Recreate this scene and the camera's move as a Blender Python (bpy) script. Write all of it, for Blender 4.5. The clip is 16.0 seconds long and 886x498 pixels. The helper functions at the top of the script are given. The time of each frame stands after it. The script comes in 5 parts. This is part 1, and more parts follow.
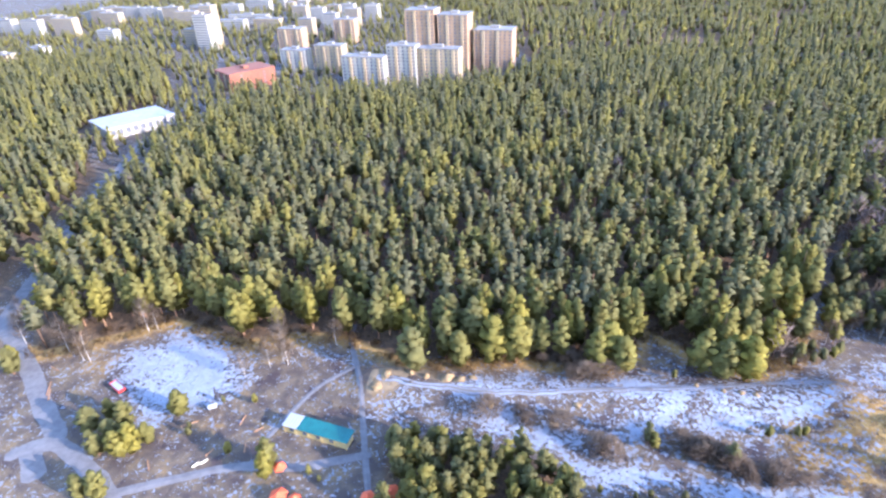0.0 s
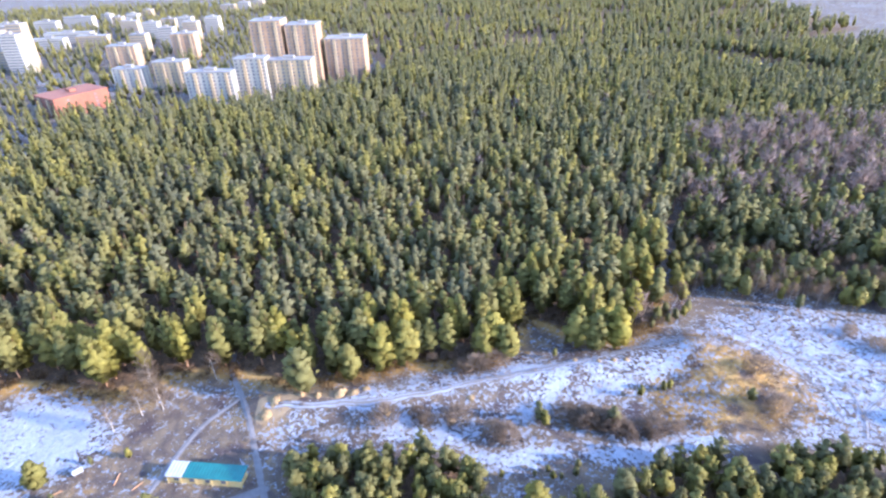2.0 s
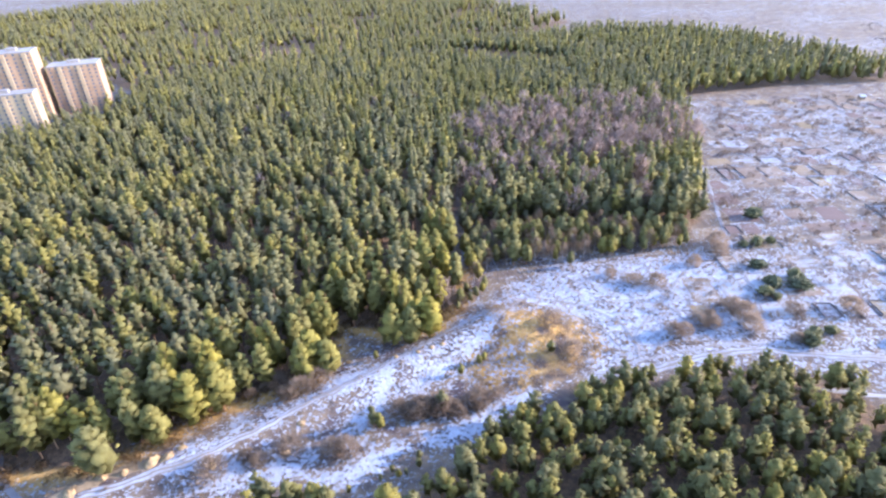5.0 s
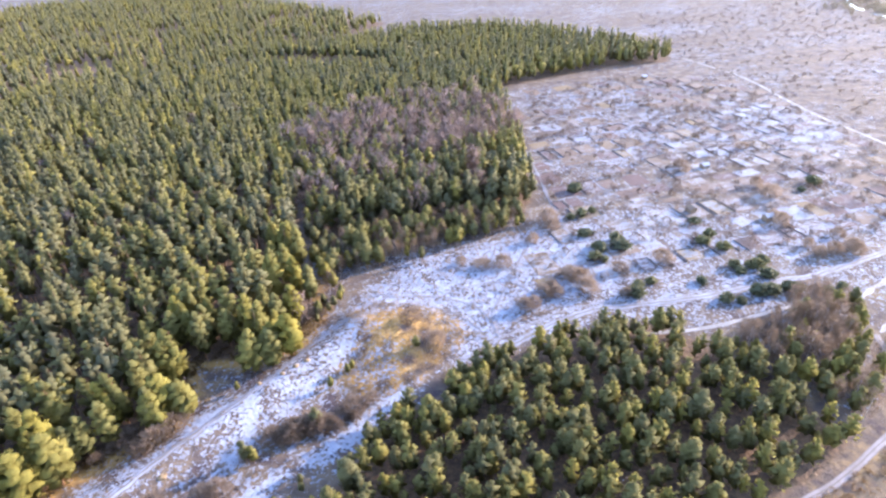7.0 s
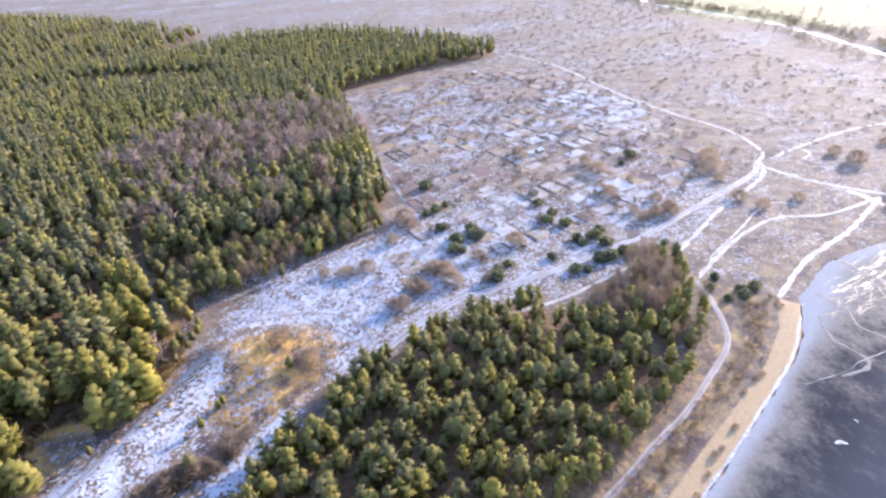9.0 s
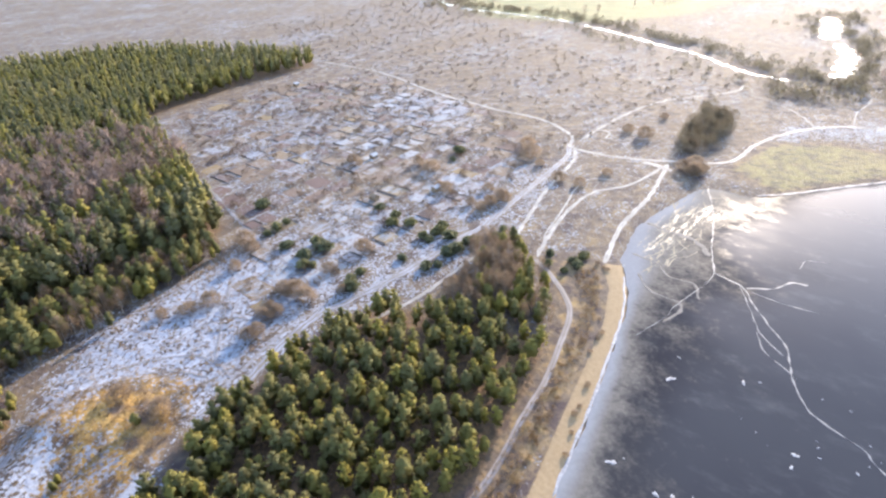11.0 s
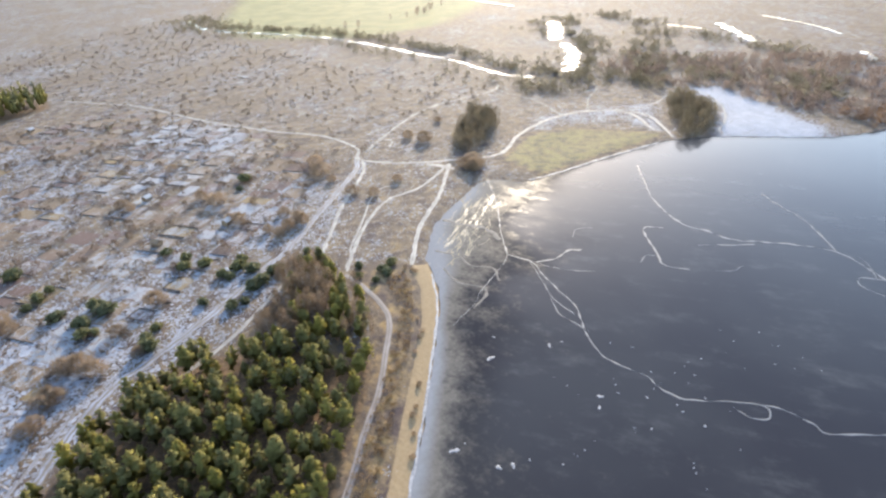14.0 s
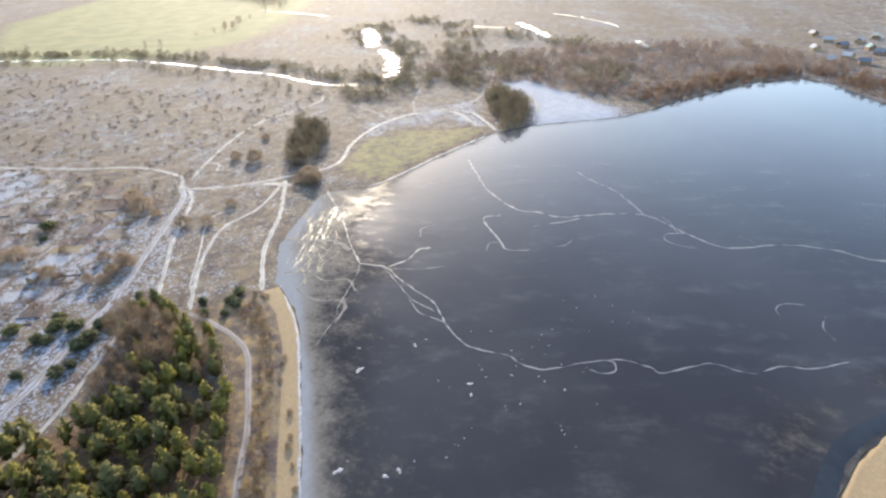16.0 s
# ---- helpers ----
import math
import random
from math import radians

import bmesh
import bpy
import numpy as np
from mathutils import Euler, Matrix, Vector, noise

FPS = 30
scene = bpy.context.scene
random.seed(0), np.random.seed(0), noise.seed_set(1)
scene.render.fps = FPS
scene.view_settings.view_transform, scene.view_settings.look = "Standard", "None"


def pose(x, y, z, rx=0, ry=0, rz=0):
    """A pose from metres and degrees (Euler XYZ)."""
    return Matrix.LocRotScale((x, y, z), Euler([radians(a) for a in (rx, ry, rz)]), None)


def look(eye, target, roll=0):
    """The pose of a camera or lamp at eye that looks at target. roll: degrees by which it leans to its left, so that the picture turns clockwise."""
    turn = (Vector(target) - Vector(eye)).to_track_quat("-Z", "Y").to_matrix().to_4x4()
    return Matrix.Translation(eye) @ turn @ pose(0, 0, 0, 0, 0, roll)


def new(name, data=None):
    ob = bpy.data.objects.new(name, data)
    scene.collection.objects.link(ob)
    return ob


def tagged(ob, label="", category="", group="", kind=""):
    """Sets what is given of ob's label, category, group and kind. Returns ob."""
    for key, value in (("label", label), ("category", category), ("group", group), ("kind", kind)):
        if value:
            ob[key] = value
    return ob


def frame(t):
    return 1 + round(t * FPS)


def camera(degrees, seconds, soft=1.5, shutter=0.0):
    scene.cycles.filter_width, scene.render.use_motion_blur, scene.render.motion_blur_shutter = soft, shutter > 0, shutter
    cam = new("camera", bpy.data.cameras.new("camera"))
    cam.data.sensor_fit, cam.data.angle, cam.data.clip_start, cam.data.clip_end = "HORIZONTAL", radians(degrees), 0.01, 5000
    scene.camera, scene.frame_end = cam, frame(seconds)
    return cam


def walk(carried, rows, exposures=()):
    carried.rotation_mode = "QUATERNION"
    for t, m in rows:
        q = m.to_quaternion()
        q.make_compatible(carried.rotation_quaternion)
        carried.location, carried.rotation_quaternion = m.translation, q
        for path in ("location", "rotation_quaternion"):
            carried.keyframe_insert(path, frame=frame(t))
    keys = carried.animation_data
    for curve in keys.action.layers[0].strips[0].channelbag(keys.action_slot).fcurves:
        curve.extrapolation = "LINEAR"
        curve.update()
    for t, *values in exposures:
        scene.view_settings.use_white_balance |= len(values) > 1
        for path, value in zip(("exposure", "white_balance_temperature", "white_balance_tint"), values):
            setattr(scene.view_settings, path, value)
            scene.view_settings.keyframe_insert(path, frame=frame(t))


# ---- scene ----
# ---- camera ----
cam = camera(76.2, 16.0, soft=2.4)
walk(cam, [
    (0.0, pose(0, 0, 130, 60.15, 2.08, 0.00)),
    (0.5, pose(0, 0, 130, 60.12, 2.10, -4.09)),
    (1.0, pose(0, 0, 130, 60.14, 2.15, -8.26)),
    (1.5, pose(0, 0, 130, 60.20, 2.08, -11.59)),
    (2.0, pose(0, 0, 130, 60.31, 2.00, -14.25)),
    (2.5, pose(0, 0, 130, 60.35, 1.98, -16.86)),
    (3.0, pose(0, 0, 130, 60.38, 2.08, -21.45)),
    (3.5, pose(0, 0, 130, 60.34, 2.17, -25.63)),
    (4.0, pose(0, 0, 130, 60.32, 2.15, -29.73)),
    (6.5, pose(0, 0, 130, 60.09, 2.00, -49.68)),
    (7.0, pose(0, 0, 130, 59.95, 2.08, -54.61)),
    (7.5, pose(0, 0, 130, 59.82, 2.21, -58.84)),
    (8.0, pose(0, 0, 130, 59.78, 2.22, -63.00)),
    (8.5, pose(0, 0, 130, 59.75, 2.22, -67.01)),
    (9.0, pose(0, 0, 130, 59.71, 2.31, -70.87)),
    (9.5, pose(0, 0, 130, 59.70, 2.33, -74.85)),
    (10.0, pose(0, 0, 130, 59.70, 2.33, -79.36)),
    (12.5, pose(0, 0, 130, 59.86, 2.02, -99.41)),
    (13.0, pose(0, 0, 130, 60.03, 2.01, -102.26)),
    (13.5, pose(0, 0, 130, 60.16, 2.10, -106.17)),
    (14.0, pose(0, 0, 130, 60.30, 2.22, -110.75)),
    (14.5, pose(0, 0, 130, 60.41, 2.30, -114.63)),
    (15.0, pose(0, 0, 130, 60.41, 2.45, -118.74)),
    (15.5, pose(0, 0, 130, 60.40, 2.60, -123.11)),
    (16.0, pose(0, 0, 130, 60.31, 2.70, -128.31))
], exposures=[(0.0, 3.00, 5260, 23), (4.0, 3.12, 5400, 24), (7.0, 3.08, 5800, 27), (9.0, 2.95, 5950, 26), (12.5, 2.55, 6650, 12), (16.0, 2.3, 6650, 12)])

# ---- sky and sun ----
SUN_AZ, SUN_EL = radians(118.0), radians(18.0)     # azimuth clockwise from +y
world = bpy.data.worlds.new("world")
scene.world = world
world.use_nodes = True
wn, wl = world.node_tree.nodes, world.node_tree.links
sky = wn.new("ShaderNodeTexSky")
sky.sky_type, sky.sun_disc = "NISHITA", False
sky.sun_elevation, sky.sun_rotation = SUN_EL, SUN_AZ
sky.air_density, sky.dust_density, sky.altitude = 1.0, 0.6, 120
wl.new(sky.outputs[0], wn["Background"].inputs[0])
wn["Background"].inputs[1].default_value = 0.15
sun_dir = Vector((math.sin(SUN_AZ) * math.cos(SUN_EL), math.cos(SUN_AZ) * math.cos(SUN_EL), math.sin(SUN_EL)))
sun = new("sun", bpy.data.lights.new("sun", "SUN"))
sun.data.energy, sun.data.angle, sun.data.color = 2.25, radians(0.6), (1.0, 0.88, 0.70)
sun.matrix_world = look(sun_dir * 500, (0, 0, 0))

# ---- small tools ----
rng = np.random.default_rng(7)


def fast_mesh(name, verts, tris, material, attrs=None, smooth=False, normals=None):
    """A mesh from arrays of corners and triangles (or quads)."""
    verts, tris = np.asarray(verts, np.float32), np.asarray(tris, np.int32)
    k = tris.shape[1]
    me = bpy.data.meshes.new(name)
    me.vertices.add(len(verts))
    me.vertices.foreach_set("co", verts.ravel())
    me.loops.add(tris.size)
    me.loops.foreach_set("vertex_index", tris.ravel())
    me.polygons.add(len(tris))
    me.polygons.foreach_set("loop_start", np.arange(0, tris.size, k, dtype=np.int32))
    me.polygons.foreach_set("use_smooth", np.full(len(tris), smooth))
    for key, values in (attrs or {}).items():
        me.attributes.new(key, "FLOAT", "POINT").data.foreach_set("value", np.asarray(values, np.float32))
    me.update(calc_edges=True)
    me.validate()
    if normals is not None:
        me.normals_split_custom_set_from_vertices(np.asarray(normals, np.float32).tolist())
    me.materials.append(material)
    return me


def part(name, me, parent, label=""):
    ob = new(name, me)
    ob.parent = parent
    if label:
        ob["label"] = label
    return ob


def box_arrays(x0, x1, y0, y1, z0, z1):
    v = np.array([(x, y, z) for z in (z0, z1) for x, y in ((x0, y0), (x1, y0), (x1, y1), (x0, y1))], float)
    q = np.array([(3, 2, 1, 0), (4, 5, 6, 7), (0, 1, 5, 4), (1, 2, 6, 5), (2, 3, 7, 6), (3, 0, 4, 7)])
    return v, q


def merge(pieces):
    vs, fs, n = [], [], 0
    for v, f in pieces:
        vs.append(v)
        fs.append(np.asarray(f) + n)
        n += len(v)
    return np.concatenate(vs), np.concatenate(fs)


def inside(px, py, poly):
    """Which points lie in the polygon."""
    res = np.zeros(np.shape(px), bool)
    for (x0, y0), (x1, y1) in zip(poly, poly[1:] + poly[:1]):
        if y0 != y1:
            res ^= ((y0 > py) != (y1 > py)) & (px < (x1 - x0) * (py - y0) / (y1 - y0) + x0)
    return res


def away(px, py, line, closed=False):
    """Distance to a polyline."""
    best = np.full(np.shape(px), 1e9)
    pts = line + line[:1] if closed else line
    for (x0, y0), (x1, y1) in zip(pts, pts[1:]):
        dx, dy = x1 - x0, y1 - y0
        u = np.clip(((px - x0) * dx + (py - y0) * dy) / (dx * dx + dy * dy + 1e-9), 0, 1)
        best = np.minimum(best, np.hypot(px - x0 - u * dx, py - y0 - u * dy))
    return best


def soft_in(px, py, poly, edge):
    d = away(px, py, poly, True)
    return np.clip(0.5 + np.where(inside(px, py, poly), d, -d) / edge, 0, 1)


def waves(px, py, size, seed):
    """Smooth uneven field between about -1 and 1, made of crossed waves."""
    g = np.random.default_rng(seed)
    out = np.zeros(np.shape(px))
    for _ in range(7):
        a, w, ph = g.uniform(0, 6.283), g.uniform(0.6, 1.7) * 6.283 / size, g.uniform(0, 6.283)
        out += np.sin((px * np.cos(a) + py * np.sin(a)) * w + ph)
    return out / 3.2


def curve_points(pts, step):
    """Catmull-Rom through the points, about every step metres."""
    p = [np.array(q, float) for q in pts]
    p = [2 * p[0] - p[1]] + p + [2 * p[-1] - p[-2]]
    out = []
    for a, b, c, d in zip(p, p[1:], p[2:], p[3:]):
        k = max(2, int(np.linalg.norm(c - b) / step))
        for u in np.arange(k) / k:
            out.append(0.5 * (2 * b + (c - a) * u + (2 * a - 5 * b + 4 * c - d) * u * u + (3 * b - a - 3 * c + d) * u ** 3))
    return np.array(out + [p[-2]])


# ---- materials ----
class Nodes:
    def __init__(self, name):
        self.mat = bpy.data.materials.new(name)
        self.mat.use_nodes = True
        self.t = self.mat.node_tree
        self.bsdf = self.t.nodes["Principled BSDF"]
        self.pos = self.t.nodes.new("ShaderNodeNewGeometry").outputs["Position"]

    def put(self, socket, value):
        if isinstance(value, bpy.types.NodeSocket):
            self.t.links.new(value, socket)
        elif isinstance(value, tuple):
            socket.default_value = (*value, 1.0) if len(value) == 3 and len(socket.default_value) == 4 else value
        else:
            socket.default_value = value

    def noise(self, scale, detail=4.0, rough=0.55, stretch=None, local=False):
        n = self.t.nodes.new("ShaderNodeTexNoise")
        n.inputs["Scale"].default_value, n.inputs["Detail"].default_value, n.inputs["Roughness"].default_value = scale, detail, rough
        src = self.t.nodes.new("ShaderNodeTexCoord").outputs["Object"] if local else self.pos
        if stretch:
            m = self.t.nodes.new("ShaderNodeMapping")
            m.vector_type = "TEXTURE"
            m.inputs["Scale"].default_value = [1 / k for k in stretch[0]]
            m.inputs["Rotation"].default_value = (0, 0, stretch[1])
            self.t.links.new(src, m.inputs[0])
            src = m.outputs[0]
        self.t.links.new(src, n.inputs["Vector"])
        return n.outputs["Fac"]

    def math(self, op, a, b=0.0, c=0.0):
        n = self.t.nodes.new("ShaderNodeMath")
        n.operation = op
        for s, v in zip(n.inputs, (a, b, c)):
            self.put(s, v)
        return n.outputs[0]

    def ramp(self, v, lo, hi, a=0.0, b=1.0):
        n = self.t.nodes.new("ShaderNodeMapRange")
        n.interpolation_type = "SMOOTHSTEP"
        for s, x in zip(n.inputs, (v, lo, hi, a, b)):
            self.put(s, x)
        return n.outputs[0]

    def mix(self, fac, a, b):
        n = self.t.nodes.new("ShaderNodeMix")
        n.data_type = "RGBA"
        self.put(n.inputs[0], fac)
        self.put(n.inputs[6], a)
        self.put(n.inputs[7], b)
        return n.outputs[2]

    def attr(self, name):
        n = self.t.nodes.new("ShaderNodeAttribute")
        n.attribute_name = name
        return n.outputs["Fac"]

    def rand(self):
        return self.t.nodes.new("ShaderNodeObjectInfo").outputs["Random"]

    def finish(self, color, rough=0.85, bump=None, strength=0.4, distance=0.2, spec=0.25, metal=0.0):
        self.put(self.bsdf.inputs["Base Color"], color)
        self.put(self.bsdf.inputs["Roughness"], rough)
        self.put(self.bsdf.inputs["Specular IOR Level"], spec)
        self.put(self.bsdf.inputs["Metallic"], metal)
        if bump is not None:
            b = self.t.nodes.new("ShaderNodeBump")
            b.inputs["Strength"].default_value, b.inputs["Distance"].default_value = strength, distance
            self.t.links.new(bump, b.inputs["Height"])
            self.t.links.new(b.outputs[0], self.bsdf.inputs["Normal"])
        return self.mat


def plain(name, a, b, scale=1.5, rough=0.8, spec=0.25, metal=0.0, strength=0.3, distance=0.03):
    n = Nodes(name)
    f, g = n.noise(scale, 5), n.noise(scale * 0.15, 3)
    return n.finish(n.mix(n.ramp(n.math("MULTIPLY_ADD", f, 0.6, n.math("MULTIPLY", g, 0.4)), 0.35, 0.65), a, b), rough, f, strength, distance, spec, metal)


def ground_material():
    n = Nodes("ground_snow_grass")
    fine, mid, big = n.noise(0.85, 5, 0.62), n.noise(0.15, 5, 0.62), n.noise(0.028, 4)
    patch = n.noise(0.055, 5, 0.62, ((1, 2.0, 1), -0.66))
    earth = n.mix(n.ramp(mid, 0.38, 0.62), (0.074, 0.055, 0.044), (0.126, 0.094, 0.062))
    earth = n.mix(n.ramp(patch, 0.50, 0.68), earth, (0.146, 0.104, 0.058))
    earth = n.mix(n.ramp(n.noise(0.09, 5, 0.65), 0.52, 0.64), earth, (0.052, 0.038, 0.036))
    earth = n.mix(n.ramp(fine, 0.55, 0.75), earth, (0.062, 0.040, 0.034))
    straw = n.mix(n.ramp(fine, 0.35, 0.65), (0.250, 0.142, 0.042), (0.330, 0.212, 0.076))
    earth = n.mix(n.ramp(n.math("MULTIPLY_ADD", mid, 0.8, n.attr("straw")), 0.55, 0.95), earth, straw)
    floor = n.mix(n.ramp(fine, 0.35, 0.65), (0.068, 0.044, 0.028), (0.136, 0.084, 0.044))
    earth = n.mix(n.ramp(n.math("MULTIPLY_ADD", fine, 0.3, n.attr("forest")), 0.45, 0.8), earth, floor)
    green = n.mix(n.ramp(big, 0.4, 0.6), (0.120, 0.120, 0.052), (0.160, 0.144, 0.064))
    earth = n.mix(n.ramp(n.math("MULTIPLY_ADD", n.math("SUBTRACT", mid, 0.5), 0.5, n.attr("field")), 0.3, 0.7), earth, green)
    sand = n.mix(n.ramp(fine, 0.3, 0.7), (0.186, 0.132, 0.074), (0.218, 0.158, 0.092))
    earth = n.mix(n.ramp(n.math("MULTIPLY_ADD", fine, 0.25, n.attr("sand")), 0.5, 0.75), earth, sand)
    amount = n.math("ADD", n.attr("snow"), n.math("MULTIPLY_ADD", n.math("SUBTRACT", n.math("MULTIPLY_ADD", n.noise(2.4, 4, 0.7), 0.45, n.math("MULTIPLY", fine, 0.8)), 0.625), 3.2, n.math("MULTIPLY", n.math("SUBTRACT", mid, 0.5), 0.95)))
    streak = n.noise(0.32, 5, 0.66, ((1, 2.6, 1), -0.66))
    amount = n.math("MULTIPLY_ADD", n.math("SUBTRACT", patch, 0.5), 0.75, n.math("MULTIPLY_ADD", n.math("SUBTRACT", streak, 0.5), 0.80, amount))
    mask = n.ramp(amount, 0.48, 0.58)
    snow = n.mix(n.ramp(mid, 0.35, 0.7), (0.250, 0.264, 0.296), (0.198, 0.208, 0.234))
    relief = n.math("MULTIPLY", n.math("MULTIPLY_ADD", n.noise(0.5, 6, 0.65), 1.0, n.math("MULTIPLY", mask, -0.25)), n.math("MULTIPLY_ADD", n.attr("sand"), -0.75, 1.0))
    return n.finish(n.mix(mask, earth, snow), 0.9, relief, 0.9, 0.7, 0.15)


def needles_material(name, per_object, dark, light, warm, thin=0.44):
    n = Nodes(name)
    tint = n.rand() if per_object else n.attr("tint")
    fine = n.noise(0.5, 4, 0.6)
    color = n.mix(n.math("MULTIPLY_ADD", n.math("SUBTRACT", n.noise(0.017, 3), 0.5), 1.6, tint), dark, light)
    color = n.mix(n.ramp(n.math("MULTIPLY_ADD", fine, 0.45, n.math("MULTIPLY", tint, 0.45)), 0.48, 0.92), color, warm)
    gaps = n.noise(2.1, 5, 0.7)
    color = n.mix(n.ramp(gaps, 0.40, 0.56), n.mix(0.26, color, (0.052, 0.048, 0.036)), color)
    m = n.finish(color, 0.75, gaps, 0.75, 0.5, 0.12)
    tr = n.t.nodes.new("ShaderNodeBsdfTranslucent")
    n.t.links.new(color, tr.inputs[0])
    mixer = n.t.nodes.new("ShaderNodeMixShader")
    mixer.inputs[0].default_value = thin
    n.t.links.new(n.bsdf.outputs[0], mixer.inputs[1])
    n.t.links.new(tr.outputs[0], mixer.inputs[2])
    n.t.links.new(mixer.outputs[0], n.t.nodes["Material Output"].inputs[0])
    return m


def ice_material():
    n = Nodes("lake_ice")
    big, mid, fine = n.noise(0.012, 4, 0.5), n.noise(0.05, 6, 0.6, ((1, 2.2, 1), 0.6)), n.noise(0.6, 6, 0.6)
    blot = n.noise(0.14, 6, 0.68)
    clear = n.mix(n.ramp(big, 0.35, 0.65), (0.0185, 0.0175, 0.0205), (0.0265, 0.0262, 0.0285))
    cloud = n.ramp(n.math("MULTIPLY_ADD", n.noise(0.035, 5, 0.62, ((1, 2.5, 1), 0.9)), 0.7, n.math("MULTIPLY", blot, 0.3)), 0.50, 0.72)
    clear = n.mix(n.math("MULTIPLY", cloud, 0.55), clear, (0.060, 0.060, 0.060))
    frost = n.mix(n.ramp(n.attr("frost"), 0.55, 1.05), n.mix(fine, (0.070, 0.062, 0.054), (0.140, 0.128, 0.112)), n.mix(fine, (0.128, 0.128, 0.134), (0.190, 0.192, 0.200)))
    f = n.ramp(n.math("MULTIPLY_ADD", mid, 0.75, n.math("MULTIPLY_ADD", blot, 0.65, n.math("MULTIPLY_ADD", fine, 0.35, n.attr("frost")))), 1.02, 1.6)
    # Sandy snow crust; its warm pale streaks also paint the low sun's glare.
    glare_crust = n.mix(n.ramp(fine, 0.4, 0.6), (0.17, 0.145, 0.10), (0.34, 0.30, 0.235))
    c = n.ramp(n.math("MULTIPLY_ADD", n.math("SUBTRACT", n.noise(0.20, 6, 0.72, ((0.45, 2.2, 1), 2.42)), 0.5), 2.6, n.attr("glare_crust")), 0.55, 0.75)
    rough = n.math("MAXIMUM", n.math("MULTIPLY", n.attr("glare_crust"), 0.62), n.math("MULTIPLY_ADD", f, 0.45, n.math("MULTIPLY_ADD", mid, 0.10, 0.04)))
    return n.finish(n.mix(c, n.mix(f, clear, frost), glare_crust), rough, n.noise(0.9, 4), 0.05, 0.05, n.math("MAXIMUM", n.math("MULTIPLY", n.math("MULTIPLY_ADD", c, 0.75, 0.06), n.ramp(n.attr("glare_crust"), 0.1, 0.5, 0.0, 0.055)), n.math("MULTIPLY", n.ramp(f, 0.02, 0.25, 1.0, 0.2), n.ramp(n.attr("frost"), 0.06, 0.28, 0.108, 0.014))))


def track_material(name, snow_a, snow_b, bare):
    n = Nodes(name)
    fine, mid = n.noise(0.9, 6, 0.62), n.noise(0.12, 4)
    snow = n.mix(n.ramp(mid, 0.35, 0.65), snow_a, snow_b)
    dirt = n.mix(fine, (0.105, 0.086, 0.072), (0.146, 0.124, 0.104))
    worn = n.ramp(n.math("ADD", n.attr("worn"), n.math("MULTIPLY_ADD", fine, 0.7, n.math("MULTIPLY", mid, 0.5))), bare, bare + 0.38)
    return n.finish(n.mix(worn, snow, dirt), 0.8, fine, 0.6, 0.2, 0.2)


M_GROUND = ground_material()
M_ICE = ice_material()
M_TRACK = track_material("packed_snow_track", (0.272, 0.258, 0.236), (0.200, 0.190, 0.174), 0.72)
M_RUT = track_material("rutted_snow", (0.205, 0.222, 0.262), (0.165, 0.176, 0.205), 0.50)
M_PATH = track_material("trodden_grey_path", (0.200, 0.178, 0.170), (0.158, 0.138, 0.130), 0.62)
M_ROAD = plain("worn_grey_road", (0.112, 0.100, 0.096), (0.160, 0.146, 0.140), 0.5, 0.85)
M_CRACK = plain("frosted_crack", (0.235, 0.238, 0.248), (0.120, 0.122, 0.130), 0.8, 0.7)
# M_PINE's tones carry extra blue, painting distant haze into the forest.
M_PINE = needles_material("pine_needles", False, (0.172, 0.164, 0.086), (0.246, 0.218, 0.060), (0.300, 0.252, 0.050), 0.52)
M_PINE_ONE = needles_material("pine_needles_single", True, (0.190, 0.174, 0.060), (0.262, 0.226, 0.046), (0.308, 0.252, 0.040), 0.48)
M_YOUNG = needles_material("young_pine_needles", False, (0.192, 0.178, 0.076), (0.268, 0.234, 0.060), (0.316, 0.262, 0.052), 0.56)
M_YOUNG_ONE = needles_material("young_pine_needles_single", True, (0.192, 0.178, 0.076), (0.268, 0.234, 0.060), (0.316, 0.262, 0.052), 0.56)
M_BUSH = needles_material("dark_bush", True, (0.100, 0.104, 0.056), (0.156, 0.148, 0.064), (0.200, 0.172, 0.066))
M_BARK = plain("pine_bark", (0.22, 0.12, 0.065), (0.34, 0.19, 0.10), 3.0, 0.9, 0.1)
M_TWIG = needles_material("bare_twigs", False, (0.222, 0.164, 0.140), (0.318, 0.246, 0.212), (0.280, 0.204, 0.156))
M_TWIG_ONE = needles_material("bare_twigs_single", True, (0.172, 0.124, 0.086), (0.280, 0.208, 0.148), (0.236, 0.164, 0.102))
M_WILLOW_ONE = needles_material("grey_willow_twigs", True, (0.140, 0.118, 0.082), (0.205, 0.176, 0.122), (0.185, 0.150, 0.098))
M_BIRCH = plain("birch_bark", (0.40, 0.36, 0.32), (0.22, 0.19, 0.165), 2.0, 0.5)

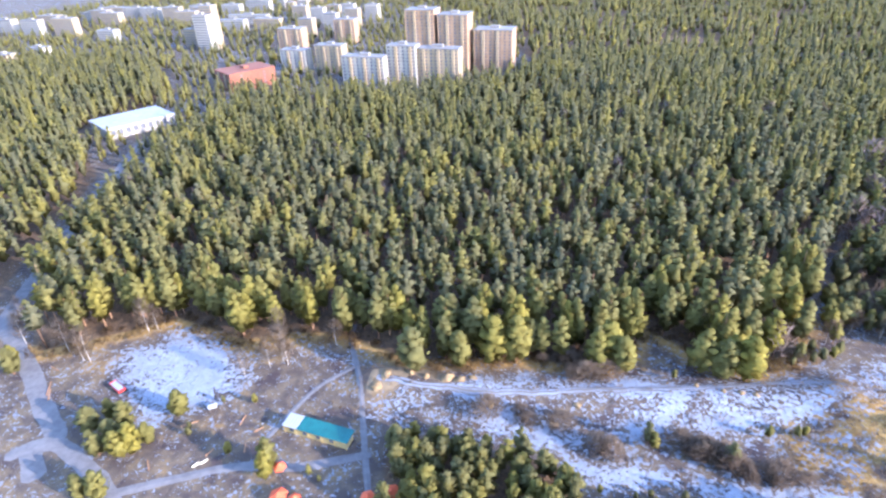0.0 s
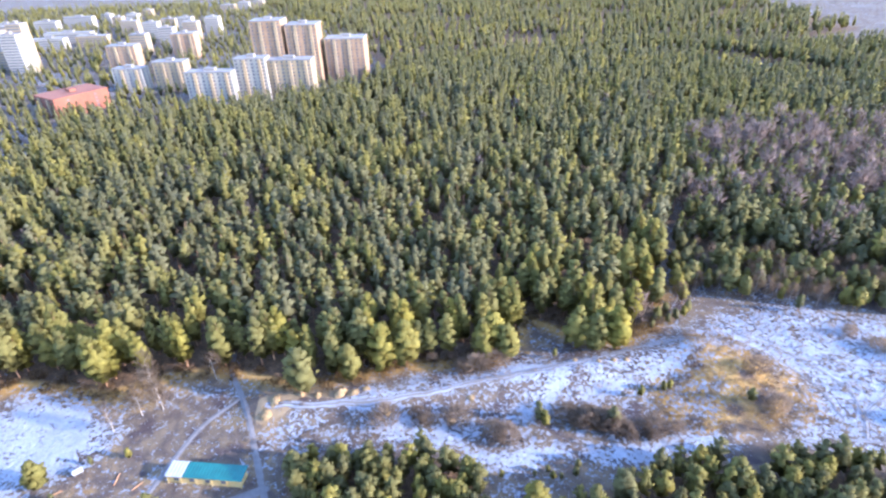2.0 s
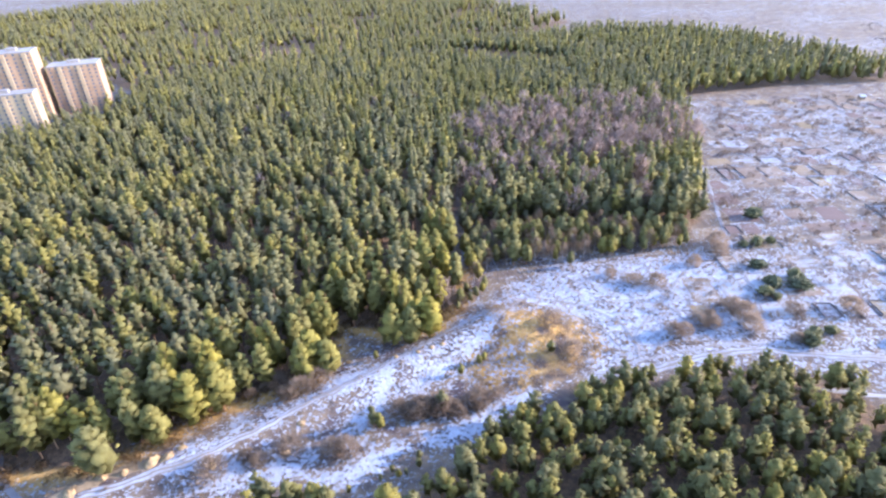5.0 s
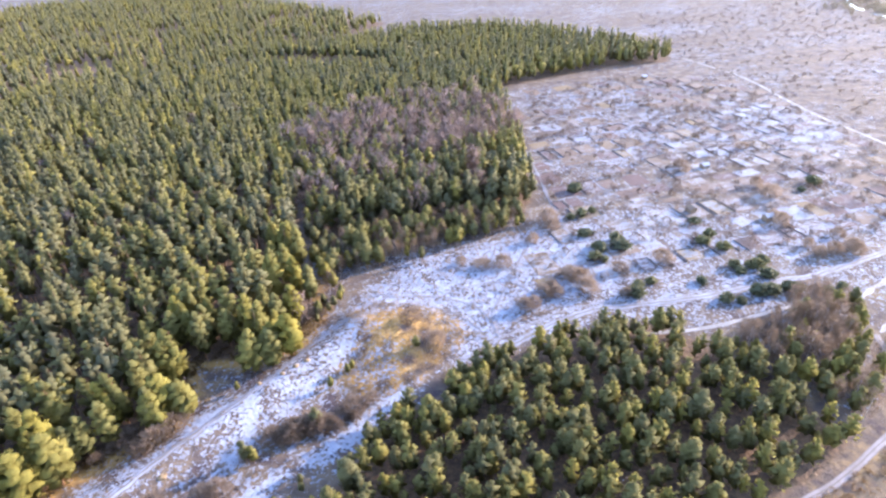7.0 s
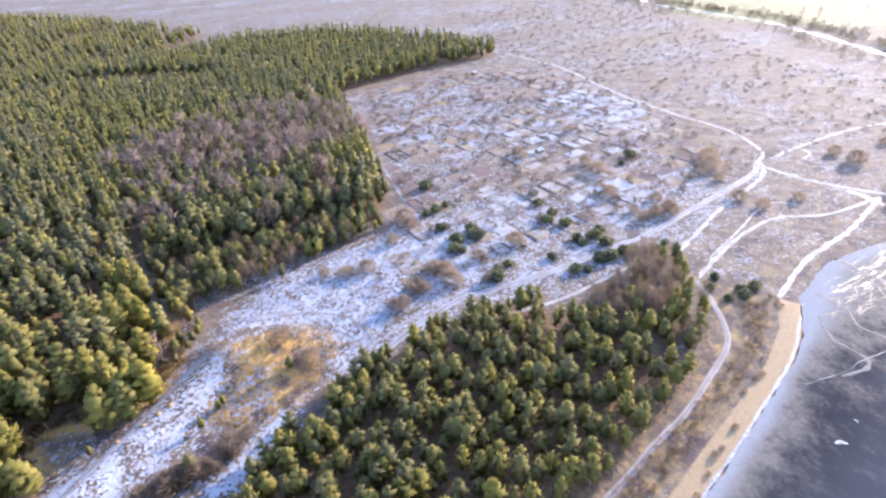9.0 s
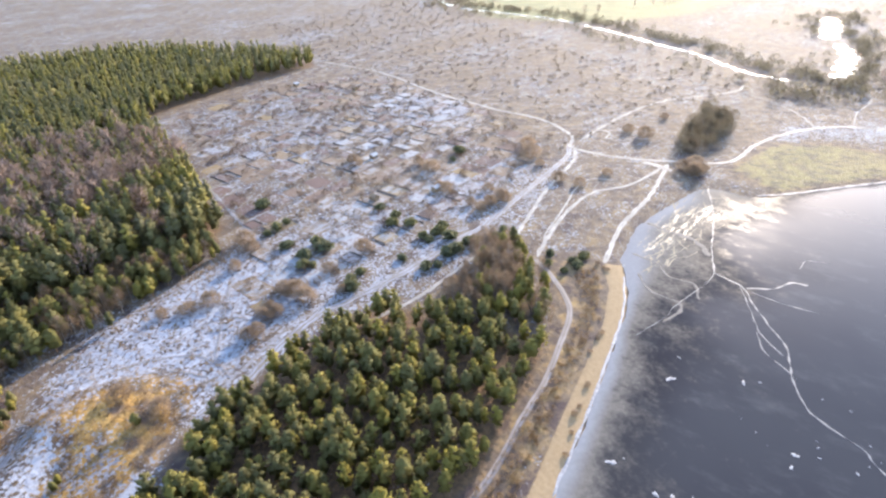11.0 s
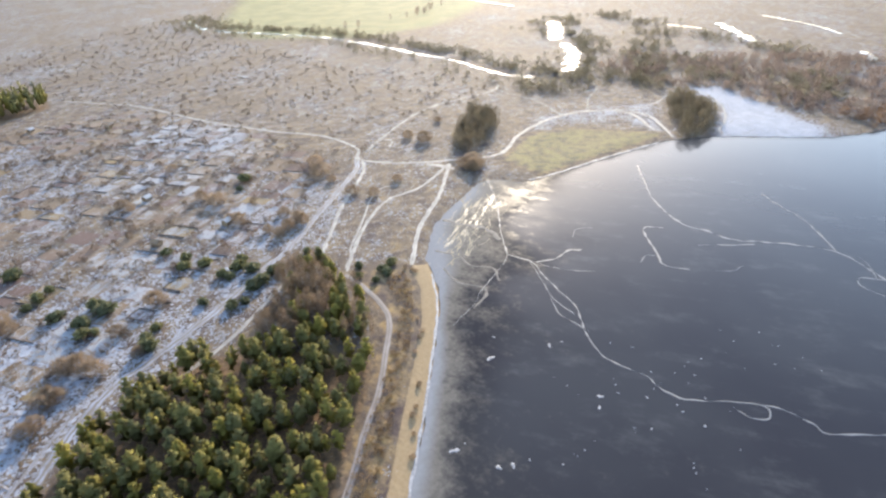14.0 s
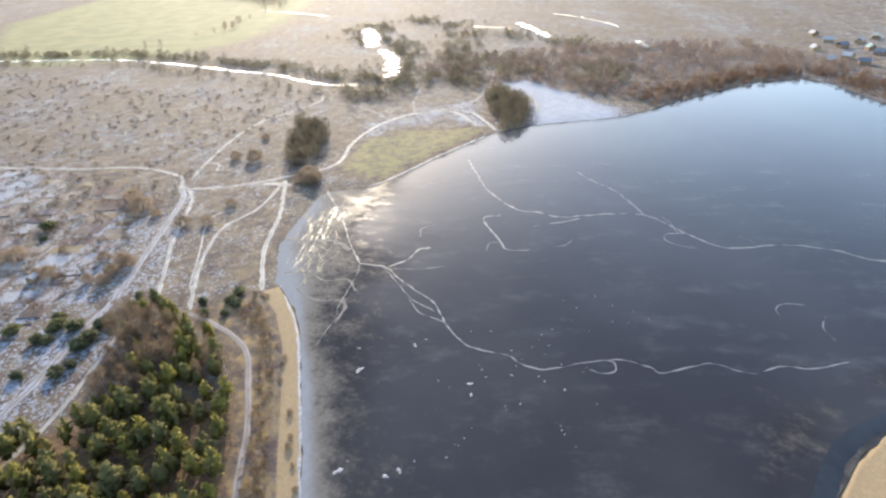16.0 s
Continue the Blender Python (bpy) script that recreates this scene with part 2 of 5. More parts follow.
# ---- ground ----
LAKE = [(70, -6), (93, -21), (101, -24), (120, -34), (141, -44), (172, -58), (196, -65), (210, -66), (238, -80), (263, -105), (280, -127),
        (269, -147), (271, -169), (281, -213), (290, -260), (280, -301), (247, -364), (241, -422), (228, -505), (210, -547), (180, -551),
        (132, -519), (60, -480), (-10, -420), (-40, -340), (-15, -255), (8, -190), (15, -160), (16, -147), (14, -130), (0, -100), (-12, -60), (10, -15), (40, 2)]
FOREST_A = [(-152, 160), (-128, 169), (-108, 178), (-77, 163), (-60, 167), (-43, 166), (-17, 150), (4, 149), (23, 150), (46, 143), (58, 150), (69, 163),
            (83, 146), (96, 141), (114, 148), (124, 164), (148, 194), (188, 240), (243, 322), (285, 420), (240, 500), (120, 500), (60, 520), (-60, 495),
            (-150, 500), (-172, 490), (-184, 410), (-190, 340), (-190, 250), (-178, 200)]
FOREST_B = [(152, 192), (166, 179), (186, 164), (206, 149), (226, 126), (245, 122), (266, 135), (330, 178), (368, 208), (427, 250), (470, 330),
            (420, 425), (290, 430), (245, 326), (192, 244)]
FOREST_C = [(150, 318), (200, 300), (246, 334), (292, 428), (352, 300), (372, 288), (390, 318), (408, 362), (420, 415), (408, 470), (393, 512), (340, 560), (250, 606), (110, 632), (66, 560), (66, 528), (120, 505), (240, 503), (280, 428), (240, 330)]
FOREST_D = [(432, 262), (493, 232), (540, 212), (606, 160), (640, 168), (676, 265), (702, 402), (651, 495), (553, 530), (470, 575), (400, 605), (250, 615), (300, 590), (400, 562), (452, 512), (466, 415), (446, 345), (424, 300)]
FOREST_E = [(90, 640), (250, 618), (410, 612), (560, 575), (690, 600), (760, 900), (820, 1400), (200, 1500), (-60, 1400), (60, 900)]
FOREST_W = [(-222, 330), (-262, 385), (-292, 430), (-255, 530), (-360, 700), (-560, 740), (-800, 700), (-520, 260), (-300, 190), (-192, 186), (-206, 250)]
PLANTATION = [(-21, 113), (-8, 117), (6, 109), (20, 106), (30, 100), (29, 88), (45, 84), (67, 84), (81, 88), (96, 83), (102, 76), (116, 80), (130, 72), (149, 62), (167, 48), (177, 31), (171, 12), (166, -4), (160, -16), (156, -26), (137, -20), (125, -13), (101, -2), (70, 25), (20, 60), (-20, 80)]
GARDENS = [(152, 96), (212, 42), (290, -22), (345, -58), (437, -14), (493, 36), (560, 92), (520, 180), (440, 230), (380, 196), (300, 146), (245, 110), (222, 100), (190, 95)]
RIDGE = [(-26, 141), (-8, 137), (15, 132), (40, 130), (66, 128), (91, 126), (114, 126)]
SNOW_FIELD = [(118, 134), (140, 140), (168, 138), (200, 118), (222, 108), (208, 72), (190, 60), (150, 76), (128, 88), (140, 105)]
RIDGE_LANES = ([(122, 127), (105, 122), (89, 118), (75, 117), (60, 115), (40, 116), (24, 114), (10, 114), (-5, 115)], [(95, 129), (71, 128), (52, 131), (32, 132), (16, 131), (0, 132)],
               [(70, 129), (63, 122), (58, 115)], [(22, 138), (15, 129), (9, 114)], [(31, 102), (49, 100), (72, 94), (104, 90), (122, 84)])
RIDGE_FIELD = [(-40, 146), (-10, 148), (40, 146), (70, 146), (110, 142), (122, 130), (100, 84), (60, 92), (30, 112), (-20, 120), (-40, 125)]
SNOW_LOT = [(-113, 140), (-118, 156), (-104, 168), (-85, 160), (-70, 142), (-76, 134), (-94, 126)]
YARD_GROUND = [(-150, 92), (-60, 90), (-22, 92), (-28, 142), (-60, 158), (-120, 164), (-150, 150)]
WHITE_SHORE = [(392, -366), (376, -392), (323, -383), (262, -372), (243, -356), (262, -318), (280, -300), (330, -352)]
PALE_BANK = [(345, -190), (372, -215), (375, -258), (366, -330), (392, -352), (372, -330), (330, -290), (300, -270), (340, -262), (352, -230)]
STRAW = [(119, 136), (132, 130), (138, 112), (137, 94), (124, 87), (99, 92), (86, 105), (95, 114), (108, 117), (112, 128)]
ROAD_SNOW = [(124, 92), (140, 88), (160, 76), (185, 60), (206, 38), (238, 10), (232, -2), (213, 0), (194, 14), (180, 30), (170, 49), (150, 65), (124, 79)]
VERGE_GROUND = [(95, 2), (120, -10), (152, -24), (175, -34), (210, -28), (214, -42), (206, -56), (188, -55), (166, -48), (143, -37), (121, -26), (94, -13), (68, 1)]
# Crusted ice near the shore, coloured pale for sun glare as well.
GLARE_ICE = [(206, -64), (222, -72), (246, -88), (258, -101), (268, -118), (258, -130), (246, -126), (236, -114), (222, -100), (208, -86)]
BEACH = [(66, 0), (94, -14), (102, -18), (121, -27), (143, -38), (166, -49), (188, -56), (206, -57), (206, -66), (172, -60), (141, -46), (120, -36), (93, -23), (68, -9)]
SANDBAR = [(304, -148), (343, -190), (340, -231), (299, -274), (290, -240), (281, -196), (272, -160)]
SAND_LIP = [(-30, 133), (-21, 134), (-15, 139), (-4, 135), (2, 137), (-8, 141), (-19, 144), (-28, 142)]
NEAR_BEACH = [(22, -128), (20, -165), (0, -205), (-30, -200), (-30, -110)]
FIELD = [(900, -40), (1080, 0), (1500, -60), (1900, -300), (1800, -760), (1300, -640), (1010, -440), (860, -310), (815, -190)]


def height(px, py):
    d = away(px, py, LAKE, True)
    wet = inside(px, py, LAKE)
    z = 0.1 + np.clip((d - 2.5) * 0.06, 0, 0.5) + 0.18 * waves(px, py, 45, 3) * np.clip(d / 30, 0, 1)
    z = z + 3.0 * np.exp(-(away(px, py, RIDGE) / 7.5) ** 2) + 4.0 * np.exp(-(((px - 121) ** 2 + (py - 116) ** 2) / 15.0 ** 2))
    return np.where(wet, -0.7, z)


def build_ground():
    a = np.radians(np.concatenate([np.arange(-48, 178, 0.4), np.arange(178, 312, 2.0)]))
    r = np.concatenate([[0.01, 8, 16, 24], 30 * 1.0215 ** np.arange(254)])
    aa, rr = np.meshgrid(a, r)
    x, y = (np.sin(aa) * rr).ravel(), (np.cos(aa) * rr).ravel()
    na, nr = len(a), len(r)
    i = np.arange(nr - 1)[:, None] * na
    j = np.arange(na)[None, :]
    k = (j + 1) % na
    quads = np.stack([i + j, i + na + j, i + na + k, i + k], -1).reshape(-1, 4)
    big, mid = waves(x, y, 140, 11), waves(x, y, 28, 12)
    forest = np.maximum.reduce([soft_in(x, y, p, 8) for p in (FOREST_A, FOREST_B, FOREST_C, FOREST_D, FOREST_E, FOREST_W, PLANTATION)])
    snow = 0.27 + 0.11 * big + 0.08 * mid
    garden = soft_in(x, y, GARDENS, 30)
    snow = snow + 0.13 * garden
    for poly, amount, edge in ((RIDGE_FIELD, 0.41, 10), (SNOW_FIELD, 0.71, 12), (ROAD_SNOW, 0.52, 8), (YARD_GROUND, 0.22, 14), (SNOW_LOT, 0.90, 14), (WHITE_SHORE, 0.98, 12), (PALE_BANK, 0.52, 14)):
        s = soft_in(x, y, poly, edge)
        snow = snow * (1 - s) + (amount + 0.08 * mid) * s
    lanes = np.maximum.reduce([np.exp(-(away(x, y, p) / 3.2) ** 2) for p in RIDGE_LANES])
    slope = np.exp(-(((x - 90) / 26.0) ** 2 + ((y - 124) / 6.0) ** 2))
    snow = snow + 0.40 * np.maximum(lanes * (0.8 + 0.4 * mid), 0.7 * slope)
    straw = soft_in(x, y, STRAW, 12) * (0.40 + 0.30 * waves(x, y, 10, 14)) + 0.2 * np.exp(-(((x - 122) ** 2 + (y - 118) ** 2) / 9.0 ** 2)) + 0.24 * soft_in(x, y, YARD_GROUND, 20) * (0.6 + 0.6 * mid) + 0.16 * np.maximum(soft_in(x, y, SNOW_FIELD, 10), 0.6 * soft_in(x, y, RIDGE_FIELD, 10)) + 0.62 * np.exp(-(away(x, y, FOREST_A[:16]) / 7.5) ** 2)
    snow = snow - 0.03 * soft_in(x, y, STRAW, 18) - 0.35 * forest
    sand = np.maximum.reduce([soft_in(x, y, p, 3) for p in (BEACH, NEAR_BEACH, SAND_LIP)])
    bar = soft_in(x, y, SANDBAR, 6)
    sand = np.maximum(sand, bar * np.exp(-(away(x, y, LAKE, True) / 4.0) ** 2))
    snow = snow - 0.6 * np.maximum(sand, 0.8 * bar)
    verge = soft_in(x, y, VERGE_GROUND, 5)
    snow = snow - 0.2 * verge
    straw = np.maximum(straw, np.maximum(0.24 * bar, 0.22 * verge))
    field = np.maximum.reduce([soft_in(x, y, FIELD, 120), 0.50 * bar, 0.3 * verge])
    return fast_mesh("ground", np.stack([x, y, height(x, y)], 1), quads, M_GROUND,
                     {"snow": snow - 0.5 * field, "straw": straw, "forest": forest, "sand": sand, "field": field}, True)


tagged(new("ground", build_ground()), "patchy snow over brown winter grass and forest floor", "ground", kind="structure")


# ---- frozen lake ----
def build_lake():
    line = curve_points(LAKE + LAKE[:1], 3.0)[:-1]
    line = line + np.stack([waves(line[:, 0], line[:, 1], 14, 5), waves(line[:, 0], line[:, 1], 14, 6)], 1) * 0.7
    gx, gy = np.meshgrid(np.arange(-45, 296, 3.6), np.arange(-556, 8, 3.6))
    pts = np.stack([gx.ravel(), gy.ravel()], 1)
    outline = [tuple(p) for p in line]
    ok = inside(pts[:, 0], pts[:, 1], outline) & (away(pts[:, 0], pts[:, 1], outline, True) > 1.9)
    pts = pts[ok]
    from mathutils import geometry
    co = [Vector(p) for p in line] + [Vector(p) for p in pts]
    n = len(line)
    out = geometry.delaunay_2d_cdt(co, [(i, (i + 1) % n) for i in range(n)], [list(range(n))], 1, 1e-4)
    v = np.array([(p.x, p.y, 0.06) for p in out[0]])
    d = away(v[:, 0], v[:, 1], outline, True)
    near = away(v[:, 0], v[:, 1], [(93, -21), (141, -44), (196, -65), (238, -80), (270, -110)])
    # This term pales the frost to paint sun glare onto the ice.
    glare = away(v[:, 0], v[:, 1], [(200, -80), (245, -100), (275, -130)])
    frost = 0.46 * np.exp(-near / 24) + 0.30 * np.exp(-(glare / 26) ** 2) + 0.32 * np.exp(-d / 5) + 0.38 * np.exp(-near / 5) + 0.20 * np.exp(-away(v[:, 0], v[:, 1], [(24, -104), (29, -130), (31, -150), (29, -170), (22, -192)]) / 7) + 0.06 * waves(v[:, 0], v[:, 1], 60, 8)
    return fast_mesh("lake_ice", v, np.array(out[2]), M_ICE, {"frost": frost, "glare_crust": 0.52 * soft_in(v[:, 0], v[:, 1], GLARE_ICE, 16)}, True)


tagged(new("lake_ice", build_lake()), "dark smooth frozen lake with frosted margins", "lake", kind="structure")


def strip(name, pts, width, material, lift, wobble=0.25, step=1.5, flat=None, seed=0, label="", category="", kind="structure", ruts=True):
    """A winding band laid on the ground: a track, a path, a crack."""
    g = np.random.default_rng(seed)
    c = curve_points(pts, step)
    c = c + np.stack([waves(c[:, 0], c[:, 1], 9, seed + 50), waves(c[:, 0], c[:, 1], 9, seed + 51)], 1) * wobble * min(1.0, width * 0.5)
    t = np.gradient(c, axis=0)
    t /= np.linalg.norm(t, axis=1)[:, None] + 1e-9
    nrm = np.stack([-t[:, 1], t[:, 0]], 1)
    cols = np.linspace(-1, 1, 7)
    w = width * 0.5 * (1 + wobble * waves(c[:, 0], c[:, 1], 7, seed + 52))
    w[0] *= 0.5
    w[-1] *= 0.5
    v, worn = [], []
    for u in cols:
        side = 1 + 0.12 * wobble * g.normal(size=len(c)) * (abs(u) > 0.9)
        p = c + nrm * (w * u * side)[:, None]
        z = np.full(len(c), flat) if flat is not None else height(p[:, 0], p[:, 1])
        z = z + lift * (1 - 0.9 * (abs(u) > 0.9)) - (0.10 if ruts and 0.3 < abs(u) < 0.7 else 0.0) * min(1, lift * 8)
        v.append(np.stack([p[:, 0], p[:, 1], z], 1))
        worn.append(np.full(len(c), 0.0 if ruts and 0.3 < abs(u) < 0.7 else (0.55 if abs(u) > 0.9 else (0.42 if ruts else 0.02))))
    n = len(c)
    v = np.concatenate(v)
    i, k = np.meshgrid(np.arange(len(cols) - 1) * n, np.arange(n - 1), indexing="ij")
    q = np.stack([i + k, i + k + 1, i + n + k + 1, i + n + k], -1).reshape(-1, 4)[:, ::-1]
    ob = new(name, fast_mesh(name, v, q, material, {"worn": np.concatenate(worn)}, True))
    return tagged(ob, label, category, kind=kind)


def track(width, *pts, surface=None):
    surface = surface or (M_RUT if pts[0][1] > 60 and pts[0][0] < 330 else M_TRACK)
    calm = surface in (M_ROAD, M_PATH)
    strip("dirt_track", list(pts), width * (0.7 if calm or surface is M_RUT else 0.5), surface, 0.16, 0.07 if calm else 0.28, seed=int(abs(pts[0][0]) * 7), label="rutted dirt track dusted with packed snow", category="track")


track(3.6, (-26, 139), (-8, 134), (15, 130), (40, 130), (66, 130), (84, 131), (100, 132), (116, 129), (122, 122))
track(5.2, (122, 84), (134, 75.5), (156, 67), (174, 57), (182, 48), (201, 28), (230, 4), (243, -8), (277, -29), (327, -60), (346, -66))
track(1.8, (130, 83), (146, 76), (164, 68), (180, 56), (192, 42))
track(8.0, (319, -104), (312, -112), (304, -117))
track(3.2, (361, -92), (372, -97), (378, -92), (374, -85), (364, -80))
track(2.2, (230, -35), (262, -50), (283, -59), (296, -70), (292, -84))
track(3.4, (170, 36), (185, 19), (213, -2), (228, -14))
track(2.2, (139, 80), (146, 88), (150, 99), (146, 115), (136, 130))
track(2.2, (146, 88), (172, 95), (201, 102))
track(2.6, (192, 64), (221, 89), (244, 109), (288, 143), (311, 161))
track(4.2, (233, -23), (258, -33), (280, -42), (322, -64), (344, -69))
track(5.4, (628, 152), (570, 83), (493, 28), (437, -21), (405, -56), (369, -71), (347, -68), (329, -90), (318, -125), (316, -154), (344, -183), (366, -219), (370, -252), (353, -280), (310, -270))
track(4.0, (361, -77), (398, -106), (440, -150), (465, -220), (502, -237))
track(4.2, (314, -118), (288, -91), (278, -68), (257, -51), (232, -38), (213, -30))
track(4.6, (314, -118), (271, -95), (241, -74), (207, -58))
track(3.4, (368, -268), (358, -290), (364, -314), (378, -338), (388, -360))
track(4.6, (356, -284), (336, -288), (312, -280), (292, -272))
track(2.6, (388, -372), (362, -366), (332, -352), (306, -330), (288, -306))
track(1.8, (446, -312), (424, -300), (402, -278), (380, -262))
track(2.0, (462, -222), (430, -232), (400, -236), (372, -232))
track(2.0, (440, -150), (452, -168), (436, -186), (418, -196))
track(3.2, (211, -29), (195, -35), (174, -38), (153, -31), (135, -23.5), (120, -15), (102, -6), (80, 9), surface=M_PATH)
track(8.6, (-118, 104), (-125, 114), (-121, 119), (-134, 133), (-148, 149), (-168, 169), (-179, 183), (-195, 250), (-212, 330), (-225, 400), surface=M_ROAD)
track(7.0, (-132, 112), (-121, 117), (-106, 108), (-94, 98), (-80, 80), surface=M_ROAD)
track(4.2, (-100, 97), (-76, 104), (-62, 107), (-46, 106), (-25, 110), surface=M_ROAD)
track(2.6, (-38, 172), (-38, 161), (-34, 147), (-31, 134), (-27, 111), (-24, 95), surface=M_ROAD)
track(2.4, (-34, 147), (-46, 137), (-57, 116), surface=M_ROAD)
track(1.6, (126, 128), (138, 116), (142, 102), (139, 88))
track(1.5, (150, 112), (164, 104), (172, 92), (168, 78))


def crack_material():
    n = Nodes("frosted_crack_edges")
    fine, mid = n.noise(1.4, 6, 0.65), n.noise(0.16, 4)
    pale = n.mix(fine, (0.092, 0.094, 0.098), (0.170, 0.173, 0.178))
    fade = n.ramp(n.math("ADD", n.attr("worn"), n.math("MULTIPLY_ADD", fine, 0.75, n.math("MULTIPLY", mid, 0.45))), 0.62, 1.02)
    return n.finish(n.mix(fade, pale, (0.030, 0.030, 0.034)), 0.6, fine, 0.5, 0.1, 0.1)


M_SPLIT = crack_material()


def crack(width, *pts):
    strip("ice_crack", list(pts), width * 0.40, M_SPLIT, 0.05, 0.75, 1.0, 0.06, int(abs(pts[0][1])), "pale frosted pressure crack in the lake ice", "crack", "structure", False)


crack(1.5, (285, -130), (250, -120), (217, -107), (198, -101))
crack(1.35, (198, -101), (187, -108), (178, -107), (161, -107), (151, -107), (137, -102), (122, -100), (109, -107), (104, -107), (96, -111), (90, -122), (83, -133), (74, -138), (69, -139), (62, -154), (51, -159), (46, -170), (39, -176), (33, -188))
crack(0.8, (188, -107), (176, -105), (166, -103), (158, -102), (147, -104))
crack(1.0, (160, -101), (150, -99), (143, -101), (136, -103))
crack(2.4, (262, -220), (238, -207), (216, -196), (191, -191), (179, -196), (167, -201), (156, -217), (140, -232), (116, -229), (97, -230), (82, -250), (65, -261), (49, -265), (20, -290))
crack(2.0, (200, -252), (185, -248), (170, -246), (152, -238), (141, -232))
crack(1.9, (190, -180), (194, -172), (183, -166), (172, -162), (162, -158), (155, -165))
crack(2.0, (187, -109), (186, -119), (190, -127), (188, -133))
crack(0.9, (184, -110), (176, -118), (170, -128))
crack(1.8, (170, -183), (167, -190), (163, -198), (160, -206))
crack(1.6, (116, -230), (122, -222), (119, -217), (112, -217), (106, -220))
crack(0.8, (150, -174), (147, -180), (148, -187))
crack(0.8, (118, -226), (128, -234), (134, -236))
crack(0.7, (88, -240), (94, -244), (99, -243))
crack(0.9, (58, -196), (62, -200), (61, -206), (56, -210))
crack(0.9, (40, -196), (46, -201), (48, -208))
crack(0.7, (200, -136), (206, -142), (204, -150))
crack(0.6, (168, -150), (172, -156), (170, -160))
crack(0.7, (159, -59), (170, -73), (176, -78), (190, -94), (198, -101))
crack(1.0, (86, -122), (82, -124), (80, -128), (83, -131), (87, -128))

M_RIVER = plain("river_water", (0.05, 0.06, 0.06), (0.07, 0.08, 0.08), 0.3, 0.06, 0.6)
RIVERS = [
    (34, [(1190, 45), (1120, 40), (1040, 18)]),
    (20, [(1010, 5), (938, -62), (862, -128), (800, -160), (745, -184), (700, -200), (650, -218), (606, -236), (560, -244), (520, -252), (490, -274)]),
    (44, [(497, -312), (508, -330), (545, -350), (580, -376), (625, -388)]),
    (70, [(655, -398), (690, -415), (735, -445), (790, -470)]),
    (14, [(690, -570), (650, -585), (610, -596)]),
    (40, [(640, -640), (600, -620), (560, -600), (520, -578)]),
    (9, [(660, -740), (600, -730), (540, -712), (495, -690)]),
    (26, [(420, -618), (400, -606), (385, -590)]),
    (14, [(1190, -470), (1100, -490), (985, -506)]),
]
for i, (w, pts) in enumerate(RIVERS):
    strip("river", pts, w * 0.27, M_RIVER, 0.3, 0.8, 5.0, None, 500 + i, "narrow open river shining in low sun", "river", "structure", False)


# ---- trees ----
OCTA = (np.array([(1, 0, 0), (0, 1, 0), (-1, 0, 0), (0, -1, 0), (0, 0, 1), (0, 0, -1)], float),
        np.array([(0, 1, 4), (1, 2, 4), (2, 3, 4), (3, 0, 4), (1, 0, 5), (2, 1, 5), (3, 2, 5), (0, 3, 5)]))


def ico_arrays():
    """A twenty-sided ball."""
    bm = bmesh.new()
    bmesh.ops.create_icosphere(bm, subdivisions=1, radius=1.0)
    v = np.array([p.co[:] for p in bm.verts])
    f = np.array([[p.index for p in q.verts] for q in bm.faces])
    bm.free()
    return v, f


ICO = ico_arrays()


